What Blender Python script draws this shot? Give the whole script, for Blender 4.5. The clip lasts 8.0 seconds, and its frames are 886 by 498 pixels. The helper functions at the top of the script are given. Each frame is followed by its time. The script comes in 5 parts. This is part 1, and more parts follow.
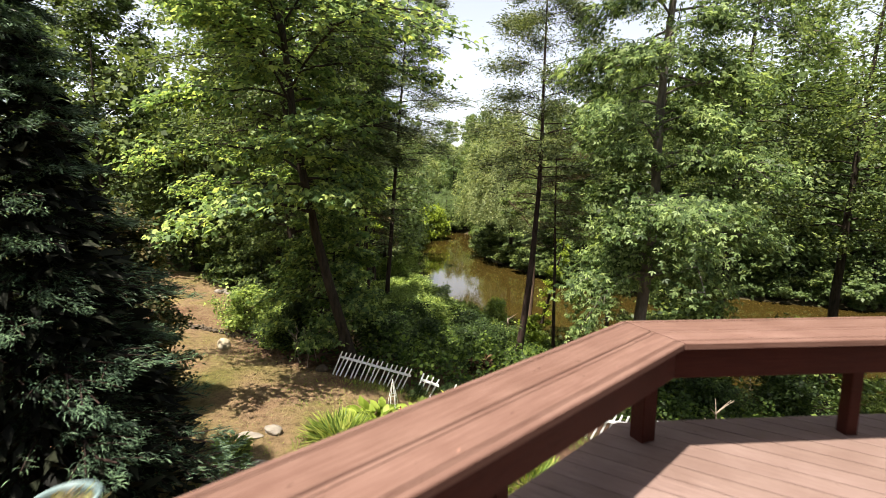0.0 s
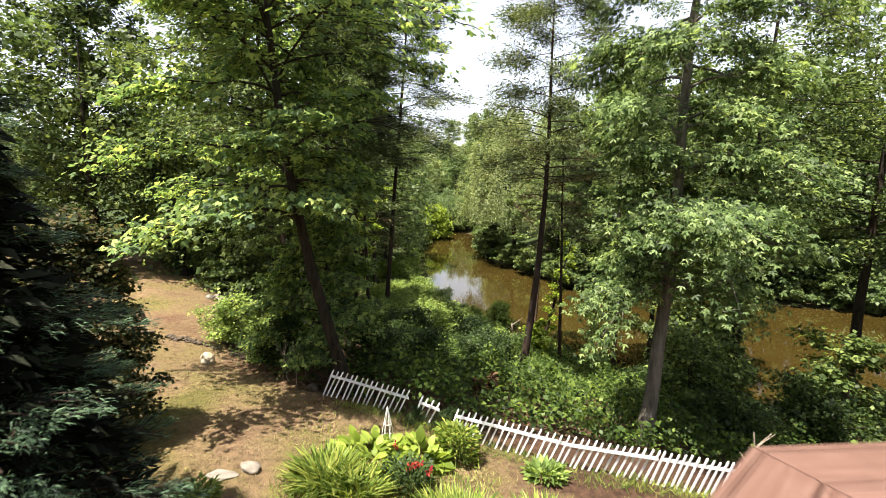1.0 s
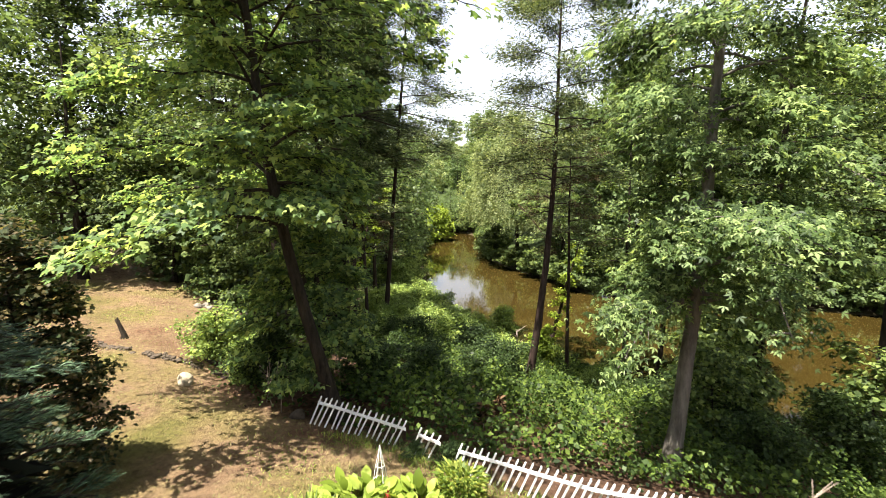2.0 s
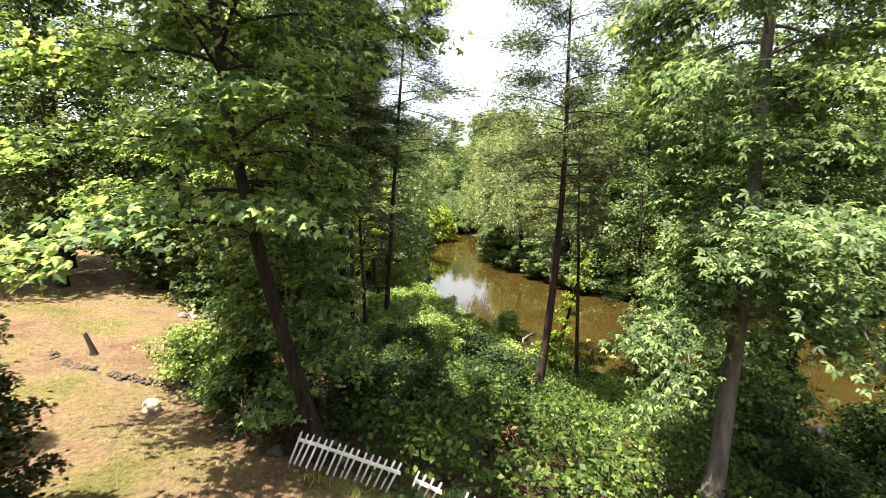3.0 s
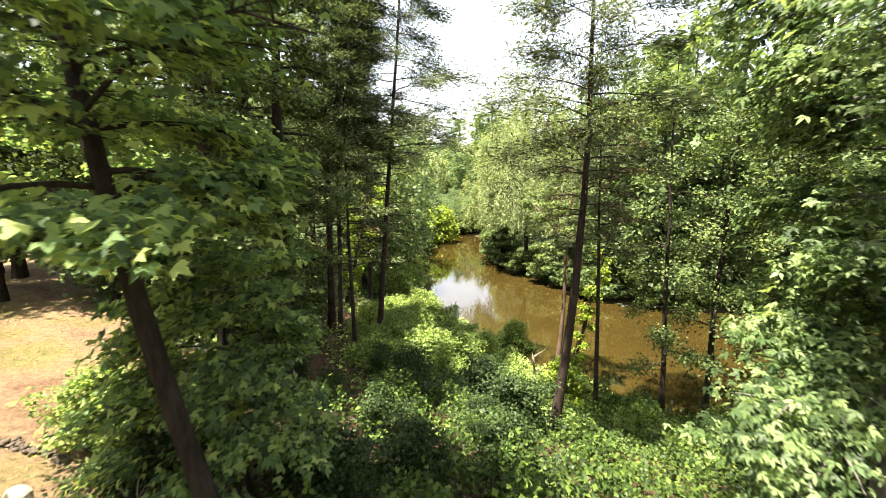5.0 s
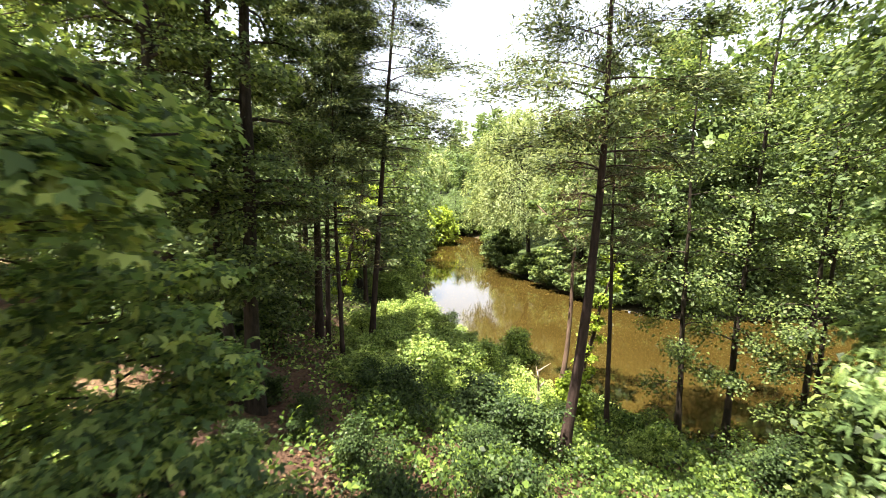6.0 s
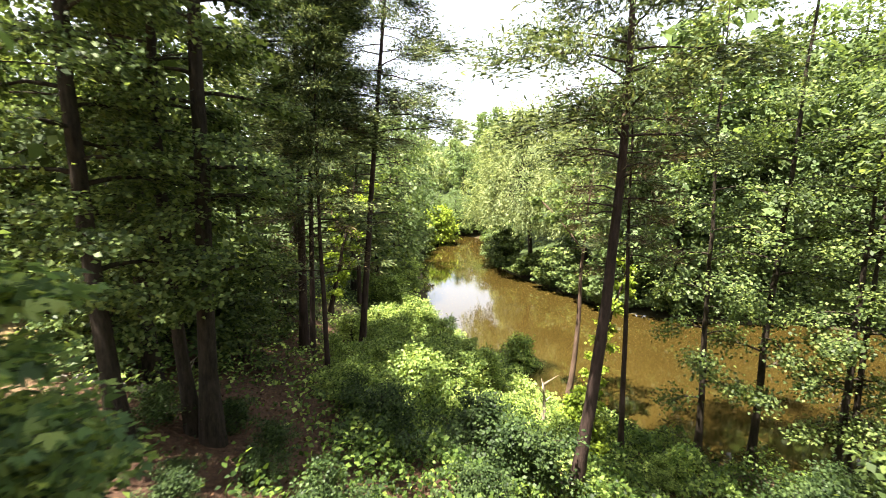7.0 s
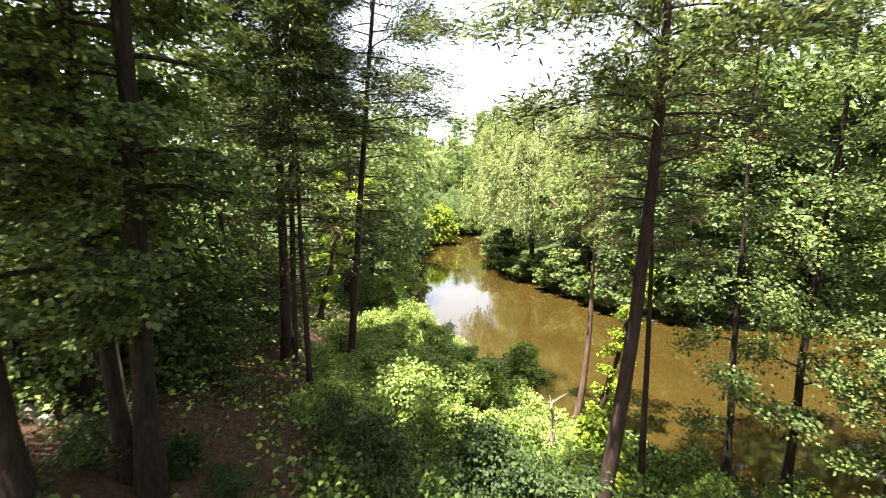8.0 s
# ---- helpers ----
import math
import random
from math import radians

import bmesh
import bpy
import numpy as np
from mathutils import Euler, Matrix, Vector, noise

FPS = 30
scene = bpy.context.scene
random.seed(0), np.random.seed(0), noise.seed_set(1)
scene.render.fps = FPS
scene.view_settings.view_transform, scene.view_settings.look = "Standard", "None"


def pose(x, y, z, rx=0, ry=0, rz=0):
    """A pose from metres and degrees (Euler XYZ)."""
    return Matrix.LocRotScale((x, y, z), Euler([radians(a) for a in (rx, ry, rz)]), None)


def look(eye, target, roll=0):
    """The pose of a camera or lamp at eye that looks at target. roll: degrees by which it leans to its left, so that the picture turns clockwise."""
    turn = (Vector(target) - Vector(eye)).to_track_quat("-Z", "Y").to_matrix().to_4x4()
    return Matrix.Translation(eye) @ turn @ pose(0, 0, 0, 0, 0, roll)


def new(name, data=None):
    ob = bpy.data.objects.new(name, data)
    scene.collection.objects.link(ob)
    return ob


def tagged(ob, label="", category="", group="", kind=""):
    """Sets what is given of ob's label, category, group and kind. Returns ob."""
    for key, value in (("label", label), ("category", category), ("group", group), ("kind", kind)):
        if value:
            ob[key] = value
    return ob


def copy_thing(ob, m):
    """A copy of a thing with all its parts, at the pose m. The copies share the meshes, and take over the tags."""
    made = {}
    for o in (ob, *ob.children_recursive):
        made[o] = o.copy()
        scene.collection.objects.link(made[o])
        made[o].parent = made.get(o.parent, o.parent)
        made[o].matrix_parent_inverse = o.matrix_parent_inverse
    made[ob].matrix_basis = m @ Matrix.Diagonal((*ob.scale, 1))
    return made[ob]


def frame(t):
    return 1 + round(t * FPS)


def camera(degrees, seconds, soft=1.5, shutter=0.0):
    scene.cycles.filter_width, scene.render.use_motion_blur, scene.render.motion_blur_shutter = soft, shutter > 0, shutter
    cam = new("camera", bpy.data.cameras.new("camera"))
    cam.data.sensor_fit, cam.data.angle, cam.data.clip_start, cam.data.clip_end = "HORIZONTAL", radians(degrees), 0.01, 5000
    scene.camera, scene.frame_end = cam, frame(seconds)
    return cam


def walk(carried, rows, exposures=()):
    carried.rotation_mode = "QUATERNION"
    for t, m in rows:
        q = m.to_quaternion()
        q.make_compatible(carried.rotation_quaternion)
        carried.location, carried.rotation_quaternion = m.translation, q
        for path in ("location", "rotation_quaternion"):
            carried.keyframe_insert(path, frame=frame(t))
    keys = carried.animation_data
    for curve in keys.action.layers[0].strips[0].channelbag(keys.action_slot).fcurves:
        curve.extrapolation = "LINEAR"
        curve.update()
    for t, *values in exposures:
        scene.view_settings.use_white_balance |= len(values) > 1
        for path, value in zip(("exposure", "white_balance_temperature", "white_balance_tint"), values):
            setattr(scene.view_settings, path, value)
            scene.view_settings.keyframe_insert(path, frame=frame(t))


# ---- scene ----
cam = camera(85.37, 8.0, soft=0.5, shutter=0.6)
PATH = [
    (0.00, look((0.000, 0.000, 1.550), (0.133, 9.902, 0.157), 0.21)),
    (0.25, look((0.021, 0.303, 1.572), (0.145, 10.203, 0.172), 0.22)),
    (0.50, look((0.036, 0.618, 1.592), (0.149, 10.518, 0.187), 0.22)),
    (0.75, look((0.042, 0.953, 1.608), (0.141, 10.853, 0.200), 0.23)),
    (1.00, look((0.046, 1.299, 1.623), (0.130, 11.198, 0.213), 0.22)),
    (1.25, look((0.054, 1.642, 1.639), (0.126, 11.542, 0.227), 0.22)),
    (1.50, look((0.064, 1.990, 1.653), (0.125, 11.889, 0.242), 0.19)),
    (1.75, look((0.072, 2.348, 1.665), (0.125, 12.248, 0.256), 0.11)),
    (2.20, look((0.085, 3.039, 1.669), (0.121, 12.941, 0.269), -0.08)),
    (2.60, look((0.102, 3.717, 1.646), (0.117, 13.620, 0.252), -0.23)),
    (3.00, look((0.122, 4.441, 1.607), (0.117, 14.344, 0.214), -0.31)),
    (3.50, look((0.150, 5.373, 1.553), (0.128, 15.275, 0.154), -0.30)),
    (4.00, look((0.183, 6.269, 1.513), (0.148, 16.170, 0.110), -0.38)),
    (4.50, look((0.225, 7.167, 1.492), (0.178, 17.069, 0.090), -0.50)),
    (4.90, look((0.268, 7.974, 1.482), (0.214, 17.875, 0.081), -0.44)),
    (5.40, look((0.341, 9.094, 1.437), (0.280, 18.996, 0.042), -0.21)),
    (6.00, look((0.459, 10.539, 1.304), (0.389, 20.443, -0.078), 0.06)),
    (6.50, look((0.563, 11.758, 1.157), (0.488, 21.662, -0.224), 0.09)),
    (7.00, look((0.667, 12.972, 0.993), (0.588, 22.875, -0.391), 0.13)),
    (7.50, look((0.738, 14.208, 0.845), (0.662, 24.111, -0.541), 0.19)),
    (8.00, look((0.751, 15.489, 0.735), (0.689, 25.392, -0.653), 0.15)),
]
EXPO = [(0.0, 1.58, 6750, 12), (1.0, 1.8, 6650, 12), (2.0, 2.0, 6600, 12), (3.5, 2.36, 6700, 12), (5.0, 2.6, 6750, 12), (8.0, 2.74, 6750, 12)]
walk(cam, PATH, EXPO)

# ---- light ----
SUN = Vector((-0.16, -0.15, 0.65)).normalized()
world = bpy.data.worlds.new("sky")
scene.world = world
world.use_nodes = True
wn = world.node_tree.nodes
wn.clear()
sky = wn.new("ShaderNodeTexSky")
sky.sky_type = "NISHITA"
sky.sun_disc = False
sky.sun_elevation = math.asin(SUN.z)
sky.sun_rotation = math.atan2(SUN.x, SUN.y)
sky.air_density, sky.dust_density, sky.ozone_density = 1.0, 1.5, 1.0
wbg = wn.new("ShaderNodeBackground")
wbg.inputs["Strength"].default_value = 0.095
wout = wn.new("ShaderNodeOutputWorld")
haze = wn.new("ShaderNodeHueSaturation")
haze.inputs["Saturation"].default_value = 0.45
world.node_tree.links.new(sky.outputs[0], haze.inputs["Color"])
world.node_tree.links.new(haze.outputs[0], wbg.inputs[0])
world.node_tree.links.new(wbg.outputs[0], wout.inputs[0])

sun_data = bpy.data.lights.new("sun", "SUN")
sun_data.energy, sun_data.angle, sun_data.color = 5.0, radians(0.6), (1.0, 0.95, 0.86)
sun = new("sun", sun_data)
sun.matrix_world = look((0, 0, 60), Vector((0, 0, 60)) - SUN)


# ---- materials ----
def mat_base(name):
    m = bpy.data.materials.new(name)
    m.use_nodes = True
    nt = m.node_tree
    nt.nodes.clear()
    out = nt.nodes.new("ShaderNodeOutputMaterial")
    return m, nt, out


def node(nt, kind, **inputs):
    n = nt.nodes.new(kind)
    for k, v in inputs.items():
        n.inputs[k.replace("_", " ")].default_value = v
    return n


def ramp(nt, fac, stops):
    r = nt.nodes.new("ShaderNodeValToRGB")
    e = r.color_ramp.elements
    while len(e) < len(stops):
        e.new(0.5)
    for el, (p, c) in zip(e, stops):
        el.position, el.color = p, (*c, 1)
    nt.links.new(fac, r.inputs[0])
    return r.outputs[0]


def noise_tex(nt, scale, detail=4.0, rough=0.6, coords="Object", stretch=None):
    tc = nt.nodes.new("ShaderNodeTexCoord")
    n = node(nt, "ShaderNodeTexNoise", Scale=scale, Detail=detail, Roughness=rough)
    if stretch:
        mp = nt.nodes.new("ShaderNodeMapping")
        mp.inputs["Scale"].default_value = stretch
        nt.links.new(tc.outputs[coords], mp.inputs[0])
        nt.links.new(mp.outputs[0], n.inputs["Vector"])
    else:
        nt.links.new(tc.outputs[coords], n.inputs["Vector"])
    return n.outputs["Fac"]


def mixc(nt, fac, a, b, mode="MIX"):
    m = nt.nodes.new("ShaderNodeMix")
    m.data_type, m.blend_type = "RGBA", mode
    for sock, v in ((m.inputs[0], fac), (m.inputs[6], a), (m.inputs[7], b)):
        if isinstance(v, (int, float)):
            sock.default_value = v
        elif isinstance(v, tuple):
            sock.default_value = (*v, 1)
        else:
            nt.links.new(v, sock)
    return m.outputs[2]


def bump(nt, height, strength, dist):
    b = node(nt, "ShaderNodeBump", Strength=strength, Distance=dist)
    nt.links.new(height, b.inputs["Height"])
    return b.outputs[0]


def principled(nt, out, color, rough, normal=None, spec=0.5):
    p = nt.nodes.new("ShaderNodeBsdfPrincipled")
    p.inputs["Specular IOR Level"].default_value = spec
    for sock, v in ((p.inputs["Base Color"], color), (p.inputs["Roughness"], rough)):
        if isinstance(v, tuple):
            sock.default_value = (*v, 1)
        elif isinstance(v, (int, float)):
            sock.default_value = v
        else:
            nt.links.new(v, sock)
    if normal:
        nt.links.new(normal, p.inputs["Normal"])
    nt.links.new(p.outputs[0], out.inputs[0])
    return p


def leaf_mat(name, dark, mid, light, gloss=0.45, through_share=0.45, single=False):
    """Leaves: every leaf its own shade, large patches of tone, light passing through."""
    m, nt, out = mat_base(name)
    geo = nt.nodes.new("ShaderNodeObjectInfo" if single else "ShaderNodeNewGeometry")
    col = ramp(nt, geo.outputs["Random" if single else "Random Per Island"], [(0.0, tuple(c * 0.6 for c in dark)), (0.5, mid), (0.9, tuple(c * 1.2 for c in light)), (1.0, tuple(c * 1.3 for c in light))])
    patch = noise_tex(nt, 0.55, 2.0)
    tone = ramp(nt, patch, [(0.3, (0.72, 0.78, 0.72)), (0.7, (1.15, 1.12, 0.95))])
    col = mixc(nt, 1.0, col, tone, "MULTIPLY")
    p = nt.nodes.new("ShaderNodeBsdfPrincipled")
    p.inputs["Roughness"].default_value = gloss
    p.inputs["Specular IOR Level"].default_value = 0.14
    nt.links.new(col, p.inputs["Base Color"])
    tr = nt.nodes.new("ShaderNodeBsdfTranslucent")
    warm = mixc(nt, 1.0, col, (1.25, 1.22, 0.72), "MULTIPLY")
    nt.links.new(warm, tr.inputs[0])
    mx = nt.nodes.new("ShaderNodeMixShader")
    mx.inputs[0].default_value = through_share
    nt.links.new(p.outputs[0], mx.inputs[1])
    nt.links.new(tr.outputs[0], mx.inputs[2])
    nt.links.new(mx.outputs[0], out.inputs[0])
    return m


def bark_mat(name, dark, light, scale=6.0):
    m, nt, out = mat_base(name)
    n = noise_tex(nt, scale, 6, 0.7, "Object", (1, 1, 0.22))
    big = noise_tex(nt, 0.8, 3)
    col = ramp(nt, n, [(0.3, dark), (0.7, light)])
    col = mixc(nt, 0.5, col, ramp(nt, big, [(0.35, (0.6, 0.62, 0.58)), (0.65, (1.2, 1.15, 1.1))]), "MULTIPLY")
    principled(nt, out, col, 0.9, bump(nt, n, 1.0, 0.06), 0.1)
    return m


def wood_mat(name, a, b, rough=0.65):
    """Stained boards: long grain, faded and worn patches, each board its own tone."""
    m, nt, out = mat_base(name)
    grain = noise_tex(nt, 9.0, 8, 0.7, "Object", (0.4, 11, 11))
    wear = noise_tex(nt, 3.0, 4, 0.6)
    oi = nt.nodes.new("ShaderNodeObjectInfo")
    col = ramp(nt, grain, [(0.33, a), (0.68, b)])
    crack = noise_tex(nt, 5.0, 5, 0.75, "Object", (0.16, 9, 9))
    col = mixc(nt, 1.0, col, ramp(nt, crack, [(0.265, (0.4, 0.36, 0.35)), (0.285, (1.0, 1.0, 1.0))]), "MULTIPLY")
    spot = noise_tex(nt, 26.0, 2, 0.5, "Object", (0.6, 1, 1))
    col = mixc(nt, 1.0, col, ramp(nt, spot, [(0.24, (0.5, 0.45, 0.42)), (0.28, (1.0, 1.0, 1.0)), (0.74, (1.0, 1.0, 1.0)), (0.78, (1.5, 1.45, 1.4))]), "MULTIPLY")
    col = mixc(nt, 0.8, col, ramp(nt, wear, [(0.35, (0.84, 0.81, 0.8)), (0.7, (1.1, 1.12, 1.14))]), "MULTIPLY")
    col = mixc(nt, 1.0, col, ramp(nt, oi.outputs["Random"], [(0.0, (0.9, 0.88, 0.86)), (1.0, (1.08, 1.08, 1.1))]), "MULTIPLY")
    principled(nt, out, col, rough, bump(nt, grain, 0.5, 0.005), 0.12)
    return m


def plain_mat(name, a, b, scale, rough, relief=0.2, dist=0.01, spec=0.4):
    m, nt, out = mat_base(name)
    n = noise_tex(nt, scale, 6, 0.65)
    col = ramp(nt, n, [(0.32, a), (0.68, b)])
    principled(nt, out, col, rough, bump(nt, n, relief, dist), spec)
    return m


M_MAPLE = leaf_mat("maple_leaf", (0.099, 0.153, 0.086), (0.169, 0.262, 0.11), (0.333, 0.399, 0.15), through_share=0.55)
M_OAK = leaf_mat("broad_leaf", (0.058, 0.09, 0.035), (0.1, 0.146, 0.05), (0.175, 0.218, 0.074))
M_WOOD_LEAF = leaf_mat("woodland_leaf", (0.05, 0.076, 0.031), (0.085, 0.124, 0.045), (0.145, 0.182, 0.064))
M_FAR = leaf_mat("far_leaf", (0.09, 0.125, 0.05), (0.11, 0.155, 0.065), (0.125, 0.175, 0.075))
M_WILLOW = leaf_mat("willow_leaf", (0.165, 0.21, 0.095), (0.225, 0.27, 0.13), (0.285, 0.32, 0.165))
M_LIME = leaf_mat("lime_leaf", (0.145, 0.205, 0.026), (0.2, 0.268, 0.034), (0.26, 0.325, 0.05))
M_SPRUCE = leaf_mat("spruce_needle", (0.016, 0.03, 0.02), (0.042, 0.074, 0.047), (0.115, 0.175, 0.11), 0.5, 0.2)
# near-black needles: the shade inside the spruce is put into their colour
M_INNER_SHADE = leaf_mat("inner_shade_needle", (0.003, 0.0035, 0.002), (0.006, 0.007, 0.004), (0.012, 0.014, 0.008), 0.7, 0.05)
M_PINE = leaf_mat("pine_needle", (0.045, 0.069, 0.035), (0.085, 0.115, 0.05), (0.16, 0.18, 0.075), 0.5, 0.25)
M_DRYPINE = leaf_mat("dry_needle", (0.070, 0.049, 0.032), (0.112, 0.077, 0.049), (0.140, 0.112, 0.063), 0.6, 0.15)
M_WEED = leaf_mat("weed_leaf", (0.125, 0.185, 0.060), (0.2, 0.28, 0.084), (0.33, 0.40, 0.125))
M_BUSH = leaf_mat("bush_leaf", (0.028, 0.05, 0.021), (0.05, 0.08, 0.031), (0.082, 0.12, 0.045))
M_SHRUB = leaf_mat("shrub_leaf", (0.03, 0.04, 0.022), (0.055, 0.075, 0.036), (0.13, 0.1, 0.055))
M_HICKORY = leaf_mat("hickory_leaf", (0.058, 0.097, 0.04), (0.115, 0.176, 0.068), (0.245, 0.315, 0.14), through_share=0.48)
# undergrowth green, its colour darkened in place of the trees' shade
M_VINE_SHADED = leaf_mat("shaded_vine_leaf", (0.034, 0.062, 0.017), (0.064, 0.108, 0.026), (0.13, 0.18, 0.042))
M_HOSTA = leaf_mat("hosta_leaf", (0.133, 0.194, 0.027), (0.198, 0.264, 0.039), (0.273, 0.325, 0.070), single=True)
M_BLADE = leaf_mat("grass_blade", (0.104, 0.165, 0.040), (0.169, 0.242, 0.053), (0.310, 0.330, 0.090))
M_STRAW = leaf_mat("straw_blade", (0.2, 0.145, 0.085), (0.29, 0.22, 0.125), (0.21, 0.21, 0.085), 0.7, 0.2)
M_FLOWER = leaf_mat("red_petal", (0.32, 0.02, 0.035), (0.42, 0.035, 0.06), (0.45, 0.08, 0.06))
M_LITTER = leaf_mat("fallen_leaf", (0.061, 0.032, 0.020), (0.104, 0.056, 0.035), (0.148, 0.091, 0.056), 0.8, 0.1)
M_BARK = bark_mat("grey_bark", (0.010, 0.008, 0.006), (0.055, 0.043, 0.032), 9.0)
M_PALEBARK = bark_mat("pale_bark", (0.06, 0.053, 0.046), (0.21, 0.19, 0.165))
M_TANBARK = bark_mat("tan_bark", (0.05, 0.032, 0.024), (0.17, 0.115, 0.085))
M_PINEBARK = bark_mat("pine_bark", (0.018, 0.013, 0.011), (0.069, 0.046, 0.038))
M_DEADWOOD = bark_mat("dead_wood", (0.165, 0.128, 0.098), (0.375, 0.315, 0.255), 9.0)
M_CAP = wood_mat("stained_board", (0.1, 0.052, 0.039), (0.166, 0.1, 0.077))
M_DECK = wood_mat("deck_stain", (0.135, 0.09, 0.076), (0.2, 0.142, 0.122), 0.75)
# stain of the parts under the cap, darkened to carry the cap's shade
M_RAIL_SHADED = wood_mat("rail_stain_shaded", (0.030, 0.007, 0.005), (0.056, 0.015, 0.009), 0.6)
M_PICKET = plain_mat("white_paint", (0.70, 0.70, 0.72), (0.86, 0.86, 0.86), 5.0, 0.6, 0.15)
M_STONE = plain_mat("pale_stone", (0.13, 0.112, 0.088), (0.24, 0.21, 0.17), 4.0, 0.85, 0.6, 0.03)
M_DARKSTONE = plain_mat("dark_stone", (0.034, 0.025, 0.017), (0.1, 0.075, 0.053), 6.0, 0.95, 0.6, 0.03)
M_PAVER = plain_mat("paver", (0.19, 0.138, 0.112), (0.29, 0.225, 0.19), 7.0, 0.9, 0.5, 0.01)
M_POT = plain_mat("teal_glaze", (0.010, 0.030, 0.030), (0.020, 0.046, 0.046), 8.0, 0.35, 0.1)
M_RIM = plain_mat("pale_rim", (0.079, 0.132, 0.132), (0.198, 0.264, 0.264), 12.0, 0.5, 0.1)
M_SOIL = plain_mat("soil", (0.040, 0.030, 0.020), (0.106, 0.079, 0.053), 40.0, 0.95, 0.8, 0.01)
M_WIRE = plain_mat("wire_paint", (0.6, 0.58, 0.55), (0.8, 0.78, 0.74), 20.0, 0.5, 0.1)


def ground_mat():
    """Dry mown lawn and leaf litter on bare earth, mixed by the ground's own cover."""
    m, nt, out = mat_base("earth")
    at = nt.nodes.new("ShaderNodeAttribute")
    at.attribute_name = "cover"
    n1, n2, n3 = noise_tex(nt, 0.35, 5, 0.6), noise_tex(nt, 6.0, 6, 0.7), noise_tex(nt, 45.0, 3, 0.7)
    lawn = ramp(nt, n1, [(0.34, (0.185, 0.11, 0.07)), (0.47, (0.26, 0.18, 0.112)), (0.57, (0.23, 0.18, 0.085)), (0.68, (0.16, 0.15, 0.05))])
    lawn = mixc(nt, 1.0, lawn, ramp(nt, n2, [(0.3, (0.5, 0.46, 0.43)), (0.5, (1.0, 0.97, 0.92)), (0.7, (1.28, 1.24, 1.12))]), "MULTIPLY")
    lawn = mixc(nt, 0.7, lawn, ramp(nt, n3, [(0.35, (0.45, 0.43, 0.42)), (0.65, (1.35, 1.33, 1.25))]), "MULTIPLY")
    wood = ramp(nt, n2, [(0.3, (0.045, 0.028, 0.018)), (0.5, (0.1, 0.056, 0.035)), (0.72, (0.18, 0.105, 0.068))])
    wood = mixc(nt, 0.8, wood, ramp(nt, n3, [(0.3, (0.55, 0.55, 0.55)), (0.7, (1.3, 1.25, 1.2))]), "MULTIPLY")
    ag = nt.nodes.new("ShaderNodeAttribute")
    ag.attribute_name = "green"
    herb = ramp(nt, n2, [(0.3, (0.022, 0.032, 0.01)), (0.7, (0.055, 0.08, 0.022))])
    wood = mixc(nt, ag.outputs["Fac"], wood, herb)
    am = nt.nodes.new("ShaderNodeAttribute")
    am.attribute_name = "mud"
    wood = mixc(nt, am.outputs["Fac"], wood, ramp(nt, n2, [(0.3, (0.03, 0.026, 0.012)), (0.7, (0.07, 0.058, 0.028))]))
    col = mixc(nt, at.outputs["Fac"], wood, lawn)
    principled(nt, out, col, 0.95, bump(nt, n3, 1.0, 0.09), 0.15)
    return m


def water_mat():
    m, nt, out = mat_base("muddy_water")
    n = noise_tex(nt, 0.09, 3)
    col = ramp(nt, n, [(0.3, (0.027, 0.018, 0.0043)), (0.7, (0.038, 0.026, 0.0063))])
    r = noise_tex(nt, 0.8, 2, 0.5, "Object", (1.0, 0.4, 1.0))
    p = principled(nt, out, col, 0.055, bump(nt, r, 0.012, 0.02), 0.9)
    p.inputs["IOR"].default_value = 1.5
    return m


M_GROUND, M_WATER = ground_mat(), water_mat()


# ---- mesh helpers ----
def raw_mesh(name, verts, faces, smooth=False):
    """A mesh from arrays: verts (n, 3), faces (m, k)."""
    me = bpy.data.meshes.new(name)
    verts, faces = np.asarray(verts, np.float32), np.asarray(faces, np.int32)
    k = faces.shape[1]
    me.vertices.add(len(verts))
    me.vertices.foreach_set("co", verts.ravel())
    me.loops.add(faces.size)
    me.loops.foreach_set("vertex_index", faces.ravel())
    me.polygons.add(len(faces))
    me.polygons.foreach_set("loop_start", np.arange(0, faces.size, k, dtype=np.int32))
    if smooth:
        me.polygons.foreach_set("use_smooth", np.ones(len(faces), bool))
    me.update(calc_edges=True)
    return me


def hang(name, me, material, parent=None, label=""):
    """Links a mesh as one object, under its thing if one is given."""
    if not me.materials:
        me.materials.append(material)
    ob = new(name, me)
    if parent:
        ob.parent = parent
    return tagged(ob, label)


def part(name, bm, material, parent=None, label=""):
    me = bpy.data.meshes.new(name)
    bm.to_mesh(me)
    bm.free()
    return hang(name, me, material, parent, label)


def empty(name, x, y, z, label, category, group="", kind=""):
    ob = new(name)
    ob.location = (x, y, z)
    ob.empty_display_size = 0.2
    return tagged(ob, label, category, group, kind)


def joined(pieces):
    """Several (verts, faces) as one."""
    vs, fs, n = [], [], 0
    for v, f in pieces:
        vs.append(v)
        fs.append(np.asarray(f) + n)
        n += len(v)
    return np.concatenate(vs), np.concatenate(fs)


